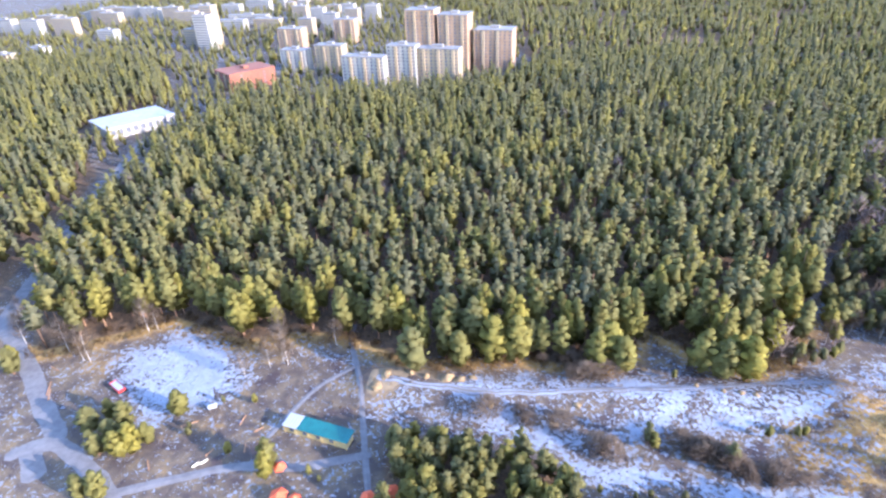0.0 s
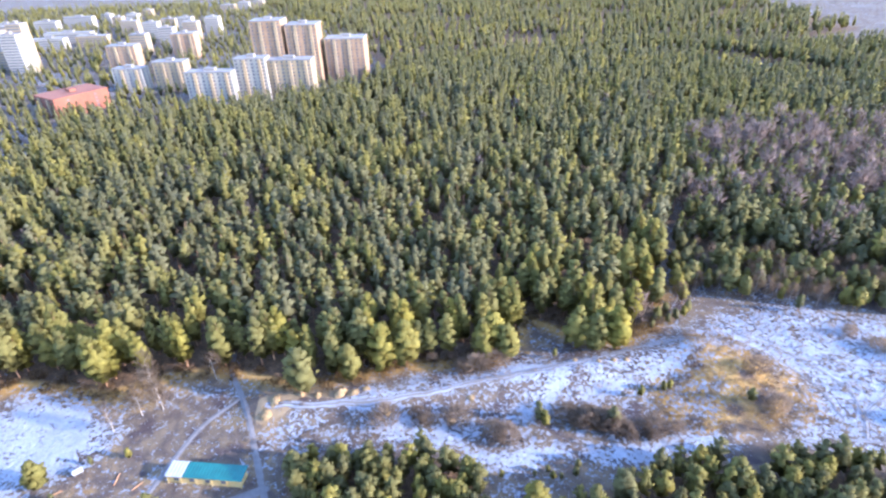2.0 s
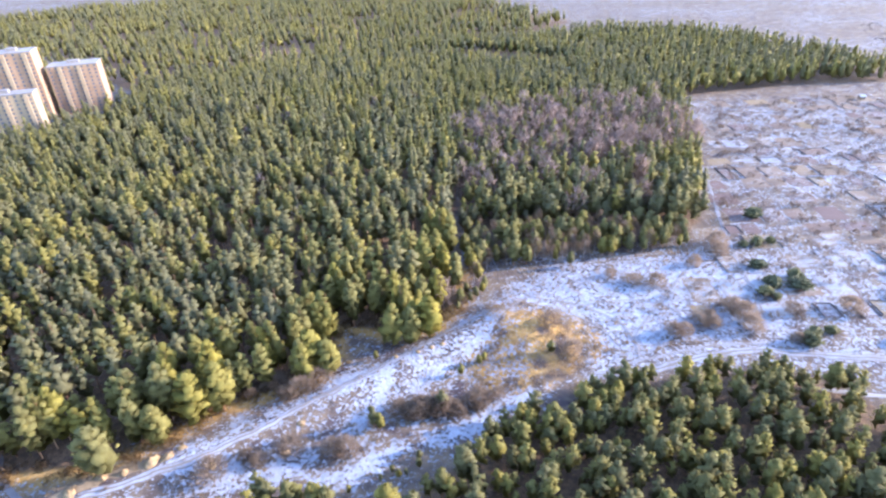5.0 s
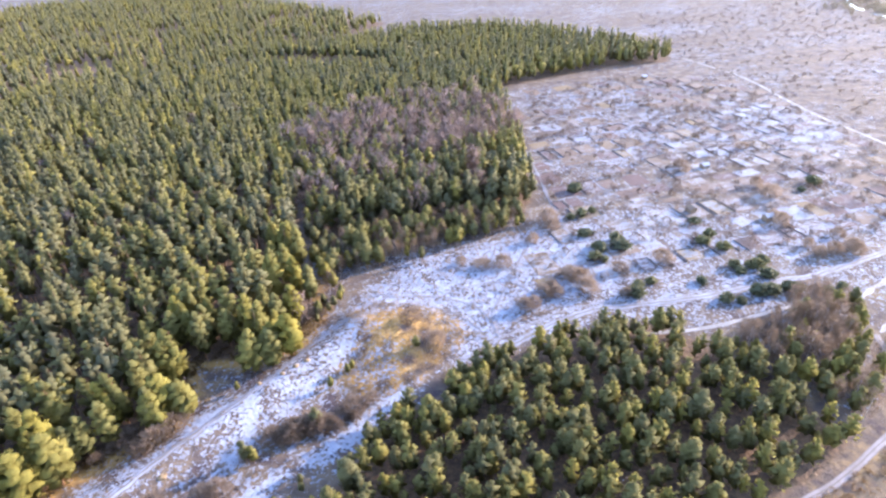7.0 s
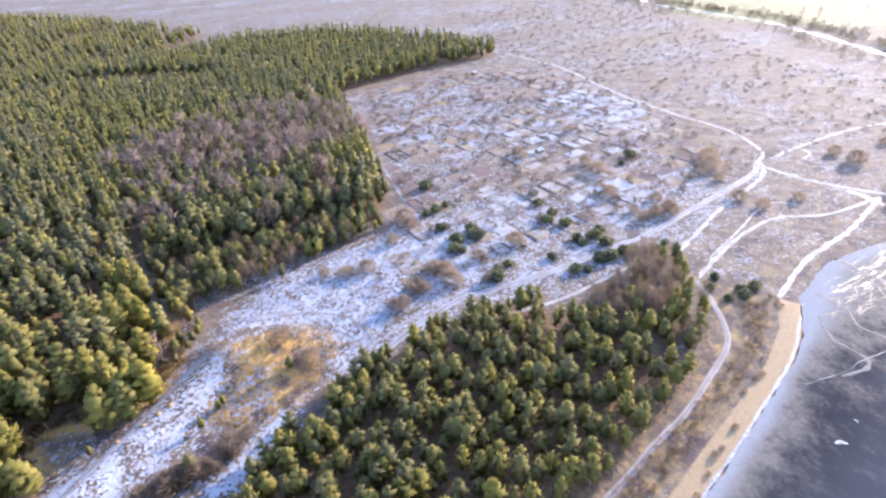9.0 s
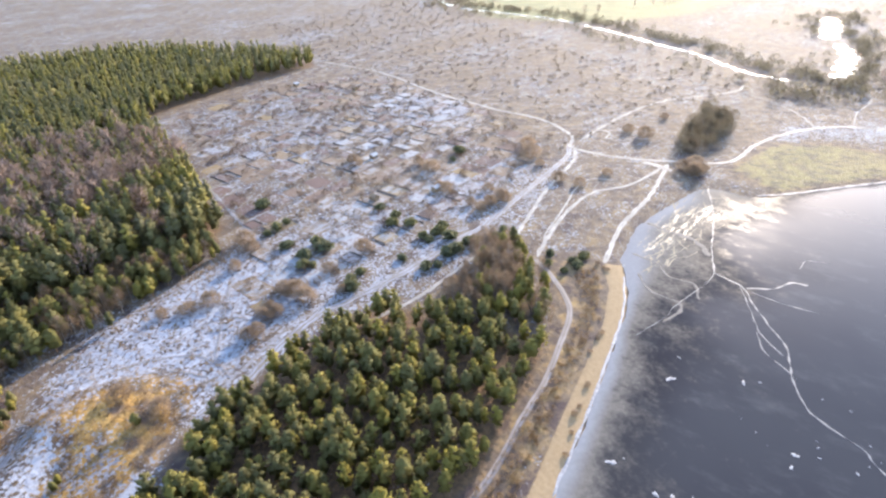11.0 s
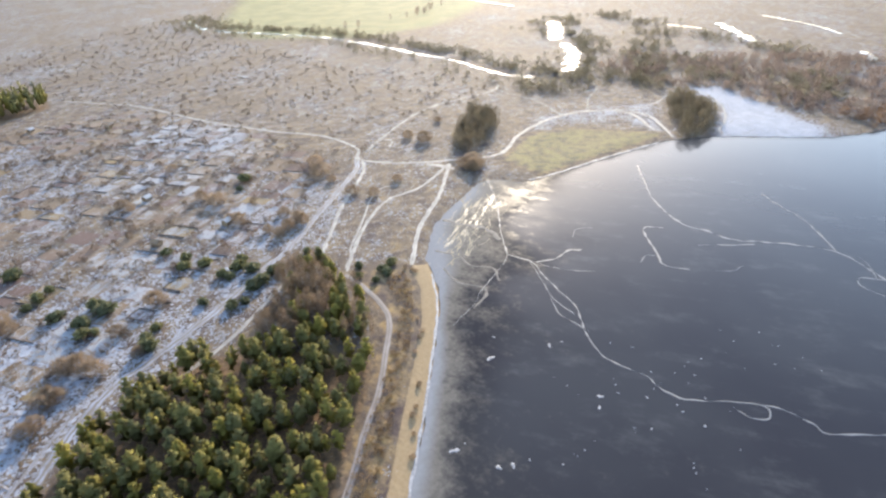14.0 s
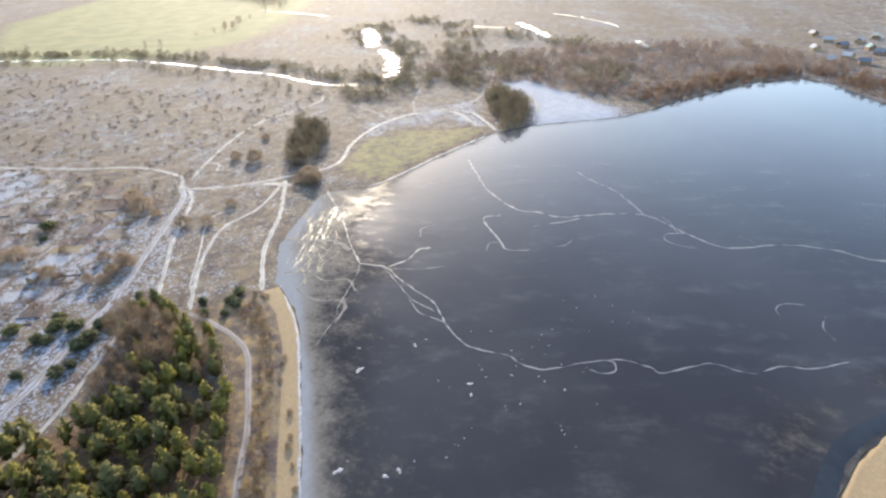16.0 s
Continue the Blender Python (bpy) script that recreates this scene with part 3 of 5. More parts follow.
def crown_arrays(g, h, base, rmax, clumps, ball, tufts, size, young=False, wide=0.30):
    """A pine's crown: a tapering core, boughs of needle clumps set round it in whorls, and tufts that break the outline."""
    deep = h - base
    squash, turn, bend = g.uniform(0.84, 1.0), g.uniform(0, 6.283), g.normal(size=2) * 0.035 * deep

    def profile(u):
        low = (0.70 if young else 0.55) + (0.30 if young else 0.45) * np.clip(u / wide, 0, 1)
        high = np.clip(1 - np.clip((u - wide) / (1 - wide), 0, 1) ** (2.0 if young else 1.55), 0.0, 1) ** 0.70
        return np.where(u < wide, low, high)

    core_v = np.array([(math.cos(i * 1.2566) * rmax * 0.55, math.sin(i * 1.2566) * rmax * 0.55, base + deep * 0.22) for i in range(5)] + [(0, 0, base), (bend[0], bend[1], h * 0.95)])
    core_f = np.array([(i, (i + 1) % 5, 6) for i in range(5)] + [((i + 1) % 5, i, 5) for i in range(5)])
    pieces = [(core_v, core_f)]
    bv, bf = ball
    for m in range(clumps):
        u = 0.03 + 0.90 * ((m + g.uniform(0.1, 0.9)) / clumps) ** 1.12
        pr = float(profile(np.array([u]))[0])
        a = m * 2.4 + g.normal() * 0.35
        reach = g.uniform(0.82, 1.06)
        rb = rmax * (0.20 + 0.30 * pr) * g.uniform(0.8, 1.2) * (1.0 if clumps < 20 else 0.80)
        out = max(0.0, rmax * pr * reach - rb * 0.75) * (1 - (1 - squash) * math.cos(a - turn) ** 2)
        v = bv * (1 + 0.20 * g.normal(size=(len(bv), 1)))
        v = v * np.array([rb * 1.15, rb * 0.95, rb * g.uniform(0.62, 0.95)])
        v[:, 2] += 0.22 * v[:, 0]
        ca, sa = math.cos(a), math.sin(a)
        v = np.stack([v[:, 0] * ca - v[:, 1] * sa, v[:, 0] * sa + v[:, 1] * ca, v[:, 2]], 1)
        pieces.append((v + np.array([ca * out + bend[0] * u, sa * out + bend[1] * u, base + deep * u]), bf))
    tip = bv * np.array([0.30 * rmax, 0.30 * rmax, deep * 0.09]) + np.array([bend[0], bend[1], base + deep * 0.90])
    v, f = merge(pieces + [(tip, bf)])
    n0 = len(v)
    u, a = g.uniform(0, 1, tufts) ** 0.9, g.uniform(0, 6.283, tufts)
    r = rmax * profile(u) * g.uniform(0.72, 1.14, tufts) * (1 - (1 - squash) * np.cos(a - turn) ** 2) + 0.08
    c = np.stack([np.cos(a) * r + bend[0] * u, np.sin(a) * r + bend[1] * u, base + deep * u * 0.98], 1)
    nrm = np.stack([np.cos(a), np.sin(a), 0.35 + 0.9 * u], 1) + g.normal(size=(tufts, 3)) * 0.6
    nrm /= np.linalg.norm(nrm, axis=1)[:, None]
    up = np.stack([np.cos(a), np.sin(a), 0.3 + 1.1 * u], 1) + g.normal(size=(tufts, 3)) * 0.5
    up /= np.linalg.norm(up, axis=1)[:, None]
    side = np.cross(nrm, up)
    side /= np.linalg.norm(side, axis=1)[:, None] + 1e-6
    s = size * g.uniform(0.6, 1.35, (tufts, 1))
    t = np.stack([c - up * s * 0.9, c + side * s * 0.5, c + up * s * 1.25, c - side * s * 0.5], 1).reshape(-1, 3)
    b = np.arange(tufts)[:, None] * 4 + n0
    return np.concatenate([v, t]), np.concatenate([f, b + [0, 2, 1], b + [0, 3, 2]])


def stem_arrays(path, r0, r1, sides=6):
    """A tapered limb along a path."""
    path = np.array(path, float)
    n = len(path)
    rings = []
    for i, p in enumerate(path):
        t = path[min(i + 1, n - 1)] - path[max(i - 1, 0)]
        t /= np.linalg.norm(t)
        a = np.cross(t, (0.3, 0.9, 0.2))
        a /= np.linalg.norm(a)
        b = np.cross(t, a)
        r = r0 + (r1 - r0) * i / (n - 1)
        w = np.arange(sides) * 2 * np.pi / sides
        rings.append(p + r * (np.cos(w)[:, None] * a + np.sin(w)[:, None] * b))
    v = np.concatenate(rings)
    f = []
    for i in range(n - 1):
        for k in range(sides):
            a, b = i * sides + k, i * sides + (k + 1) % sides
            f += [(a, b, b + sides), (a, b + sides, a + sides)]
    return v, np.array(f)


def trunk_arrays(g, h, r, limbs, base):
    lean = g.normal(size=2) * 0.25
    path = [(lean[0] * (u ** 2), lean[1] * (u ** 2), h * u * 0.94 - (0.3 if u == 0 else 0)) for u in (0, 0.25, 0.5, 0.75, 1.0)]
    pieces = [stem_arrays(path, r, r * 0.22)]
    for i in range(limbs):
        z = base * 0.8 + (h * 0.9 - base * 0.8) * (i + 0.5) / limbs
        a = i * 2.4 + g.uniform(-0.4, 0.4)
        ln = g.uniform(1.2, 2.4) * (1 - 0.5 * i / limbs)
        pieces.append(stem_arrays([(0, 0, z), (np.cos(a) * ln * 0.6, np.sin(a) * ln * 0.6, z + 0.3), (np.cos(a) * ln, np.sin(a) * ln, z + 0.8)], r * 0.28, r * 0.08, 4))
    return merge(pieces)


def twig_arrays(g, h, base, rmax, n, long, thin):
    """A bare crown: thin twigs fanning up and outward."""
    u = g.uniform(0, 1, n)
    a = g.uniform(0, 2 * np.pi, n)
    rad = rmax * np.sin(np.pi * np.clip(0.15 + 0.85 * u, 0, 1)) ** 0.7 * np.sqrt(g.uniform(0.02, 1, n))
    c = np.stack([np.cos(a) * rad, np.sin(a) * rad, base + (h - base) * u], 1)
    d = np.stack([np.cos(a) * 0.6, np.sin(a) * 0.6, np.ones(n) * 0.8], 1) + g.normal(size=(n, 3)) * 0.35
    d /= np.linalg.norm(d, axis=1)[:, None]
    s = np.cross(d, g.normal(size=(n, 3)))
    s /= np.linalg.norm(s, axis=1)[:, None]
    ln = long * g.uniform(0.6, 1.4, (n, 1))
    v = np.stack([c - s * thin, c + s * thin, c + d * ln], 1).reshape(-1, 3)
    return v, np.arange(3 * n).reshape(-1, 3)


def outward(v, f):
    """Soft normals for a crown: each clump's own way out, mixed with the whole crown's."""
    mid = np.array([0, 0, v[:, 2].min() * 0.55 + v[:, 2].max() * 0.45])
    whole = (v - mid) * np.array([1, 1, 0.5])
    whole /= np.linalg.norm(whole, axis=1)[:, None] + 1e-6
    a, b, c = v[f[:, 0]], v[f[:, 1]], v[f[:, 2]]
    fn = np.cross(b - a, c - a)
    own = np.zeros_like(v)
    for k in range(3):
        np.add.at(own, f[:, k], fn)
    own /= np.linalg.norm(own, axis=1)[:, None] + 1e-6
    own *= np.where((own * whole).sum(1, keepdims=True) < 0, -1, 1)
    n = whole * 1.0 + own * 0.42
    return n / (np.linalg.norm(n, axis=1)[:, None] + 1e-6)


def scatter(poly, spacing, seed, jitter=0.42, keep=1.0):
    g = np.random.default_rng(seed)
    p = np.array(poly)
    gx, gy = np.meshgrid(np.arange(p[:, 0].min(), p[:, 0].max(), spacing), np.arange(p[:, 1].min(), p[:, 1].max(), spacing))
    gx = gx + (np.arange(gx.shape[0])[:, None] % 2) * spacing * 0.5
    x = gx.ravel() + g.uniform(-jitter, jitter, gx.size) * spacing
    y = gy.ravel() + g.uniform(-jitter, jitter, gx.size) * spacing
    ok = inside(x, y, poly) & (g.uniform(size=x.size) < keep)
    return x[ok], y[ok]


def planted(name, kinds, x, y, scale, material, seed, label, category):
    """Many alike plants joined into one mesh of countless pieces."""
    g = np.random.default_rng(seed)
    z = height(x, y)
    vs, fs, ts, ns, n = [], [], [], [], 0
    pick = g.integers(0, len(kinds), len(x))
    for k, (kv, kf) in enumerate(kinds):
        m = np.where(pick == k)[0]
        if not len(m):
            continue
        a = g.uniform(0, 2 * np.pi, len(m))
        s = scale[0] + (scale[1] - scale[0]) * g.uniform(size=len(m))
        w = s * g.uniform(0.85, 1.15, len(m))
        ca, sa = np.cos(a) * w, np.sin(a) * w
        v = np.stack([kv[None, :, 0] * ca[:, None] - kv[None, :, 1] * sa[:, None] + x[m][:, None],
                      kv[None, :, 0] * sa[:, None] + kv[None, :, 1] * ca[:, None] + y[m][:, None],
                      kv[None, :, 2] * s[:, None] + z[m][:, None]], -1)
        f = kf[None] + (np.arange(len(m)) * len(kv))[:, None, None] + n
        vs.append(v.reshape(-1, 3))
        kn = outward(kv, kf)
        c1, s1 = np.cos(a), np.sin(a)
        ns.append(np.stack([kn[None, :, 0] * c1[:, None] - kn[None, :, 1] * s1[:, None], kn[None, :, 0] * s1[:, None] + kn[None, :, 1] * c1[:, None],
                            np.repeat(kn[None, :, 2], len(m), 0)], -1).reshape(-1, 3))
        fs.append(f.reshape(-1, 3))
        ts.append(np.repeat(g.uniform(size=len(m)), len(kv)))
        n += len(m) * len(kv)
    ob = new(name, fast_mesh(name, np.concatenate(vs), np.concatenate(fs), material, {"tint": np.concatenate(ts)}, True, np.concatenate(ns)))
    return tagged(ob, label, category, kind="stuff")


def tree_models(name, count, seed, make_crown, make_trunk, m_crown, m_trunk):
    out = []
    for i in range(count):
        g = np.random.default_rng(seed + i)
        cv, cf = make_crown(g)
        out.append((fast_mesh("crown", cv, cf, m_crown, None, True, outward(cv, cf)), fast_mesh("trunk", *make_trunk(g), m_trunk)))
    return out


def stand(name, models, x, y, scale, seed, label, group):
    """Single trees, each of its own with trunk and crown."""
    g = np.random.default_rng(seed)
    z = height(x, y)
    for px, py, pz in zip(x, y, z):
        crown, trunk = models[g.integers(len(models))]
        s = g.uniform(*scale)
        ob = new(name)
        ob.matrix_world = Matrix.LocRotScale((px, py, pz), Euler((0, 0, g.uniform(0, 6.28))), (s * g.uniform(0.9, 1.1), s * g.uniform(0.9, 1.1), s))
        part("trunk", trunk, ob)
        part("crown", crown, ob)
        tagged(ob, label, "tree", group)


def split_far(x, y, *limits):
    r = np.hypot(x, y)
    edges = (0, *limits, 1e9)
    return [(x[(r >= a) & (r < b)], y[(r >= a) & (r < b)]) for a, b in zip(edges, edges[1:])]


PINE_MID = [crown_arrays(np.random.default_rng(100 + i), 20 + i % 3, 8.5 - i % 3, 3.2 + 0.2 * (i % 4), 12, OCTA, 36, 0.52) for i in range(10)]
PINE_FAR = [crown_arrays(np.random.default_rng(130 + i), 19 + i % 3, 3.5, 3.7, 7, OCTA, 10, 0.75) for i in range(6)]
PINE_VFAR = [crown_arrays(np.random.default_rng(150 + i), 19, 2.5, 4.3, 4, OCTA, 3, 1.2) for i in range(5)]
TRUNKS_MID = [stem_arrays([(0, 0, -0.3), (0, 0, 9), (0, 0, 18)], 0.2, 0.07, 4) for i in range(2)]

pine_models = tree_models("pine", 7, 200, lambda g: crown_arrays(g, g.uniform(18, 22), g.uniform(1.5, 4.0), g.uniform(3.4, 4.2), 30, ICO, 260, 0.42),
                          lambda g: trunk_arrays(g, 20, 0.27, 9, 6.5), M_PINE_ONE, M_BARK)
ax, ay = scatter(FOREST_A, 6.1, 21, 0.70, 0.90)
d_edge = away(ax, ay, FOREST_A, True)
front = (d_edge < 14) & (ay < 190) & (ax > -150)
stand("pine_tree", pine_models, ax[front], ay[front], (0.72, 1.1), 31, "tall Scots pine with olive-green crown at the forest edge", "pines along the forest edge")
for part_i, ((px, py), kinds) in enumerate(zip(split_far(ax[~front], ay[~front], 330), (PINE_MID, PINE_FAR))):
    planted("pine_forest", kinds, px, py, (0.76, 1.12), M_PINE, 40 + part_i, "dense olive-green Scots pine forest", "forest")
nx, ny = split_far(ax[~front], ay[~front], 300)[0]
planted("pine_trunks", TRUNKS_MID, nx, ny, (0.8, 1.1), M_BARK, 44, "straight orange-brown pine trunks in the forest", "forest")

bx, by = scatter(FOREST_B, 5.9, 22, 0.70, 0.92)
bare = np.random.default_rng(5).uniform(size=len(bx)) < np.clip(1.25 - np.hypot((bx - 275) / 75, (by - 238) / 66) + 0.45 * waves(bx, by, 45, 15), 0, 0.42)
for part_i, ((px, py), kinds) in enumerate(zip(split_far(bx[~bare], by[~bare], 330), (PINE_MID, PINE_FAR))):
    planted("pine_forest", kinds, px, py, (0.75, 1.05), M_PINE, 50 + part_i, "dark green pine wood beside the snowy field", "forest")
BARE_MID = [merge([twig_arrays(np.random.default_rng(170 + i), 15, 3, 3.6, 130, 2.6, 0.22), stem_arrays([(0, 0, -0.3), (0.2, 0, 6), (0, 0, 12)], 0.16, 0.05, 4)]) for i in range(5)]
planted("bare_wood", BARE_MID, bx[bare], by[bare], (1.1, 1.45), M_TWIG, 56, "leafless pinkish-brown deciduous wood", "forest")

for poly, gap, seed, keep in ((FOREST_C, 6.9, 23, 0.95), (FOREST_D, 7.6, 123, 0.95), (FOREST_E, 11.2, 124, 0.92)):
    cx, cy = scatter(poly, gap, seed, 0.62, keep)
    ok = waves(cx, cy, 170, 125) > (-0.75 if poly is FOREST_E else -9)
    for part_i, ((px, py), kinds) in enumerate(zip(split_far(cx[ok], cy[ok], 480), (PINE_FAR, PINE_VFAR))):
        if len(px):
            planted("pine_forest", kinds, px, py, (0.8, 1.12), M_PINE, 60 + part_i + seed, "distant green pine forest", "forest")
wx, wy = scatter(FOREST_W, 8.5, 24)
for part_i, ((px, py), kinds) in enumerate(zip(split_far(wx, wy, 430), (PINE_FAR, PINE_VFAR))):
    planted("pine_forest", kinds, px, py, (0.85, 1.1), M_PINE, 64 + part_i, "pine forest in front of the town", "forest")

young_models = tree_models("young_pine", 7, 260, lambda g: crown_arrays(g, g.uniform(10.5, 13.0), g.uniform(2.0, 3.2), g.uniform(2.0, 2.7), 15, ICO, 150, 0.38, True),
                           lambda g: trunk_arrays(g, 9.5, 0.15, 6, 3.0), M_YOUNG_ONE, M_BARK)
YOUNG_MID = [crown_arrays(np.random.default_rng(300 + i), 11.5, 2.2, 2.4, 12, OCTA, 70, 0.46, True) for i in range(6)]
UNDER_B = [(152, 194), (166, 180), (206, 150), (244, 122), (266, 136), (300, 158), (290, 166), (262, 150), (218, 172), (182, 204)]
ux, uy = scatter(UNDER_B, 4.8, 225, 0.7, 0.9)
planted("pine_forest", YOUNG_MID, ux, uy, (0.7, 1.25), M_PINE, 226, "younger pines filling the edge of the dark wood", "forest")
COPSE_A = [(-20, 114), (-8, 117), (5, 109), (8, 104), (5, 88), (-16, 90)]
COPSE_B = [(12, 105), (20, 106), (29, 100), (27, 86), (10, 88)]
COPSE_C = [(72, 82), (81, 87), (95, 83), (100, 74), (115, 80), (128, 72), (120, 62), (90, 70)]
DARK_TUFT = [(33, 97), (45, 95), (58, 94), (57, 89), (43, 91)]
ax_, ay_ = np.concatenate([np.array(scatter(p, 4.2, 325 + i, 0.7, 0.95)) for i, p in enumerate((COPSE_A, COPSE_B, COPSE_C))], axis=1)
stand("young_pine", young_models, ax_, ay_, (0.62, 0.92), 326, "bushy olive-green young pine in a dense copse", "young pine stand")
ax_, ay_ = scatter(DARK_TUFT, 3.0, 329, 0.6, 0.9)
stand("small_pine", young_models, ax_, ay_, (0.26, 0.40), 327, "low dark green pine in a small clump by the snowy track", "low pines by the track")
dx, dy = scatter(PLANTATION, 4.3, 25, 0.75, 0.93)
ok = np.hypot(dx, dy) > 75
dx, dy = dx[ok], dy[ok]
near = np.arange(len(dx)) % 4 == 0
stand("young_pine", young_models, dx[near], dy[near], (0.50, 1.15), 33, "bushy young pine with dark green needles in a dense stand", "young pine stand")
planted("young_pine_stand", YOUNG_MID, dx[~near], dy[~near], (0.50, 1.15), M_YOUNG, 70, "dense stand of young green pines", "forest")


# ---- town ----
M_CREAM = plain("cream_panel", (0.235, 0.172, 0.102), (0.280, 0.212, 0.130), 0.4, 0.8)
M_WHITE = plain("white_panel", (0.250, 0.222, 0.184), (0.285, 0.256, 0.215), 0.4, 0.8)
M_PINK = plain("pink_brick", (0.230, 0.142, 0.082), (0.285, 0.185, 0.112), 0.4, 0.85)
M_RED = plain("red_brick", (0.159, 0.056, 0.034), (0.199, 0.076, 0.043), 0.4, 0.85)
M_GLASS = plain("window_glass", (0.095, 0.095, 0.105), (0.13, 0.13, 0.14), 0.3, 0.12, 0.5)
M_DUSTED = plain("dusted_roof", (0.205, 0.190, 0.176), (0.150, 0.138, 0.130), 0.25, 0.85)
M_ROOF = plain("snowy_roof", (0.289, 0.296, 0.310), (0.220, 0.224, 0.234), 0.25, 0.85)


def box_mesh(name, material, *dims):
    return fast_mesh(name, *box_arrays(*dims), material)


WINDOW = box_mesh("window", M_GLASS, -0.9, 0.9, -0.06, 0.06, -0.8, 0.8)


def block(x, y, w, depth, h, turn, wall_m, label, windows=True, name="apartment_block", roof_m=None, roof_label="flat roof dusted with snow, with a stair head"):
    ob = new(name)
    ob.matrix_world = pose(x, y, float(height(np.array([x]), np.array([y]))[0]), 0, 0, turn)
    part("wall", box_mesh("wall", wall_m, -w / 2, w / 2, -depth / 2, depth / 2, -0.5, h), ob)
    part("roof", fast_mesh("roof", *merge([box_arrays(-w / 2 - 0.3, w / 2 + 0.3, -depth / 2 - 0.3, depth / 2 + 0.3, h, h + 0.8),
                                           box_arrays(-w * 0.12, w * 0.12, -2.5, 2.5, h + 0.8, h + 3.2)]), roof_m or M_DUSTED), ob, roof_label)
    floors = int(h // 3)
    if windows:
        cols = max(3, int(w // 4.6))
        for i in range(floors):
            for k in range(cols):
                o = part("window", WINDOW, ob)
                o.location = (-w / 2 + w * (k + 0.5) / cols, -depth / 2 - 0.03, 1.8 + 3 * i)
            for k in range(2):
                o = part("window", WINDOW, ob)
                o.matrix_local = pose(w / 2 + 0.03, -depth / 4 + k * depth / 2, 1.8 + 3 * i, 0, 0, 90)
        for k in range(max(1, cols // 3)):
            cx = -w / 2 + w * (k * 3 + 2) / cols
            if cx < w / 2 - 1.5:
                part("balcony_column", box_mesh("balcony_column", M_CREAM, cx - 1.4, cx + 1.4, -depth / 2 - 1.3, -depth / 2 - 0.1, 2.5, h - 0.5), ob, "glazed balconies")
    else:
        for i in range(floors):
            part("window_band", box_mesh("window_band", M_GLASS, -w / 2 + 1, w / 2 - 1, -depth / 2 - 0.08, -depth / 2 + 0.1, 1.2 + 3 * i, 2.6 + 3 * i), ob)
    return tagged(ob, label, "building", "apartment blocks of the town")


BLOCKS = [(-40, 540, 28, 14, 36, -18, 1), (-8, 534, 42, 14, 33, -18, 0), (-76, 541, 42, 14, 27, -18, 1), (-119, 607, 30, 14, 27, -18, 0), (-160, 622, 30, 14, 21, -18, 1),
          (-188, 730, 32, 16, 27, -16, 2), (-129, 778, 28, 16, 29, -16, 2), (-23, 602, 30, 22, 58, -17, 2), (9, 592, 30, 22, 54, -17, 2), (48, 588, 38, 22, 39, -17, 2)]
FAR_BLOCKS = [(-193, 838, 21, 24), (-167, 884, 21, 24), (-140, 919, 21, 25), (-114, 953, 21, 26), (-329, 784, 27, 23), (-304, 755, 20, 43), (-300, 770, 17, 52), (-547, 1079, 50, 22), (-600, 1060, 34, 22), (-626, 1073, 30, 18), (-586, 929, 40, 26), (-502, 726, 25, 17), (-512, 679, 20, 18), (-485, 859, 29, 16)]
FAR_BLOCKS += [(-113, 1222, 27, 16), (-86, 1253, 22, 16), (-58, 1255, 20, 16), (-318, 1197, 16, 15), (-291, 1154, 17, 14), (-274, 1188, 20, 14), (-259, 1245, 17, 14), (-203, 972, 22, 22), (-196, 1076, 24, 14), (-330, 935, 45, 14), (-275, 935, 45, 14), (-320, 985, 70, 14), (-430, 1010, 40, 20), (-380, 1090, 36, 20)]
FAR_BLOCKS += [(-660, 1010, 42, 22), (-645, 940, 36, 24), (-560, 1015, 40, 22), (-515, 1065, 38, 22), (-468, 1045, 34, 24), (-440, 1095, 36, 20), (-405, 1020, 30, 24), (-700, 960, 34, 24), (-610, 1120, 60, 20), (-350, 1150, 50, 18), (-240, 1010, 26, 22), (-160, 1010, 22, 22)]
for x, y, w, d, h, turn, k in BLOCKS:
    block(x, y, w, d, h, turn, (M_CREAM, M_WHITE, M_PINK)[k], ("cream panel apartment block with balconies", "white panel apartment block with balconies", "pink brick apartment tower")[k])
for i, (x, y, w, h) in enumerate(FAR_BLOCKS):
    block(x, y, w, 13, h, -16, (M_CREAM, M_WHITE)[i % 2], "pale distant apartment block among trees", False)
block(-196, 560, 34, 46, 16, -48, M_RED, "long red brick building among the pines", True, "brick_building", M_RED, "flat red-brown roof with a stair head")

hall = new("sports_hall")
hall.matrix_world = pose(-247, 433, 0.8, 0, 0, 46)
part("wall", box_mesh("wall", M_WHITE, -25, 25, -18, 18, -0.5, 7.5), hall)
part("roof", box_mesh("roof", M_ROOF, -26, 26, -19, 19, 7.5, 8.3), hall, "flat white snow-covered roof")
for k in range(9):
    part("window", box_mesh("window", M_GLASS, -22.5 + k * 5.4, -19.5 + k * 5.4, -18.08, -17.9, 2.6, 6.2), hall)
for k in range(10):
    part("pillar", box_mesh("pillar", M_WHITE, -24.9 + k * 5.4, -24.2 + k * 5.4, -18.7, -18.02, -0.5, 7.4), hall)
tagged(hall, "low white hall with a flat snowy roof", "building")


# ---- town trees and far plants ----
TOWN = [(-60, 500), (60, 525), (90, 640), (60, 900), (-60, 1400), (-700, 1500), (-1000, 800), (-560, 745), (-360, 705), (-240, 535)]
sites = [(b[0], b[1]) for b in BLOCKS] + [(b[0], b[1]) for b in FAR_BLOCKS] + [(-196, 560), (-247, 433)]
sizes = [b[2] * 0.5 + 10 for b in BLOCKS] + [b[2] * 0.5 + 10 for b in FAR_BLOCKS] + [32, 44]


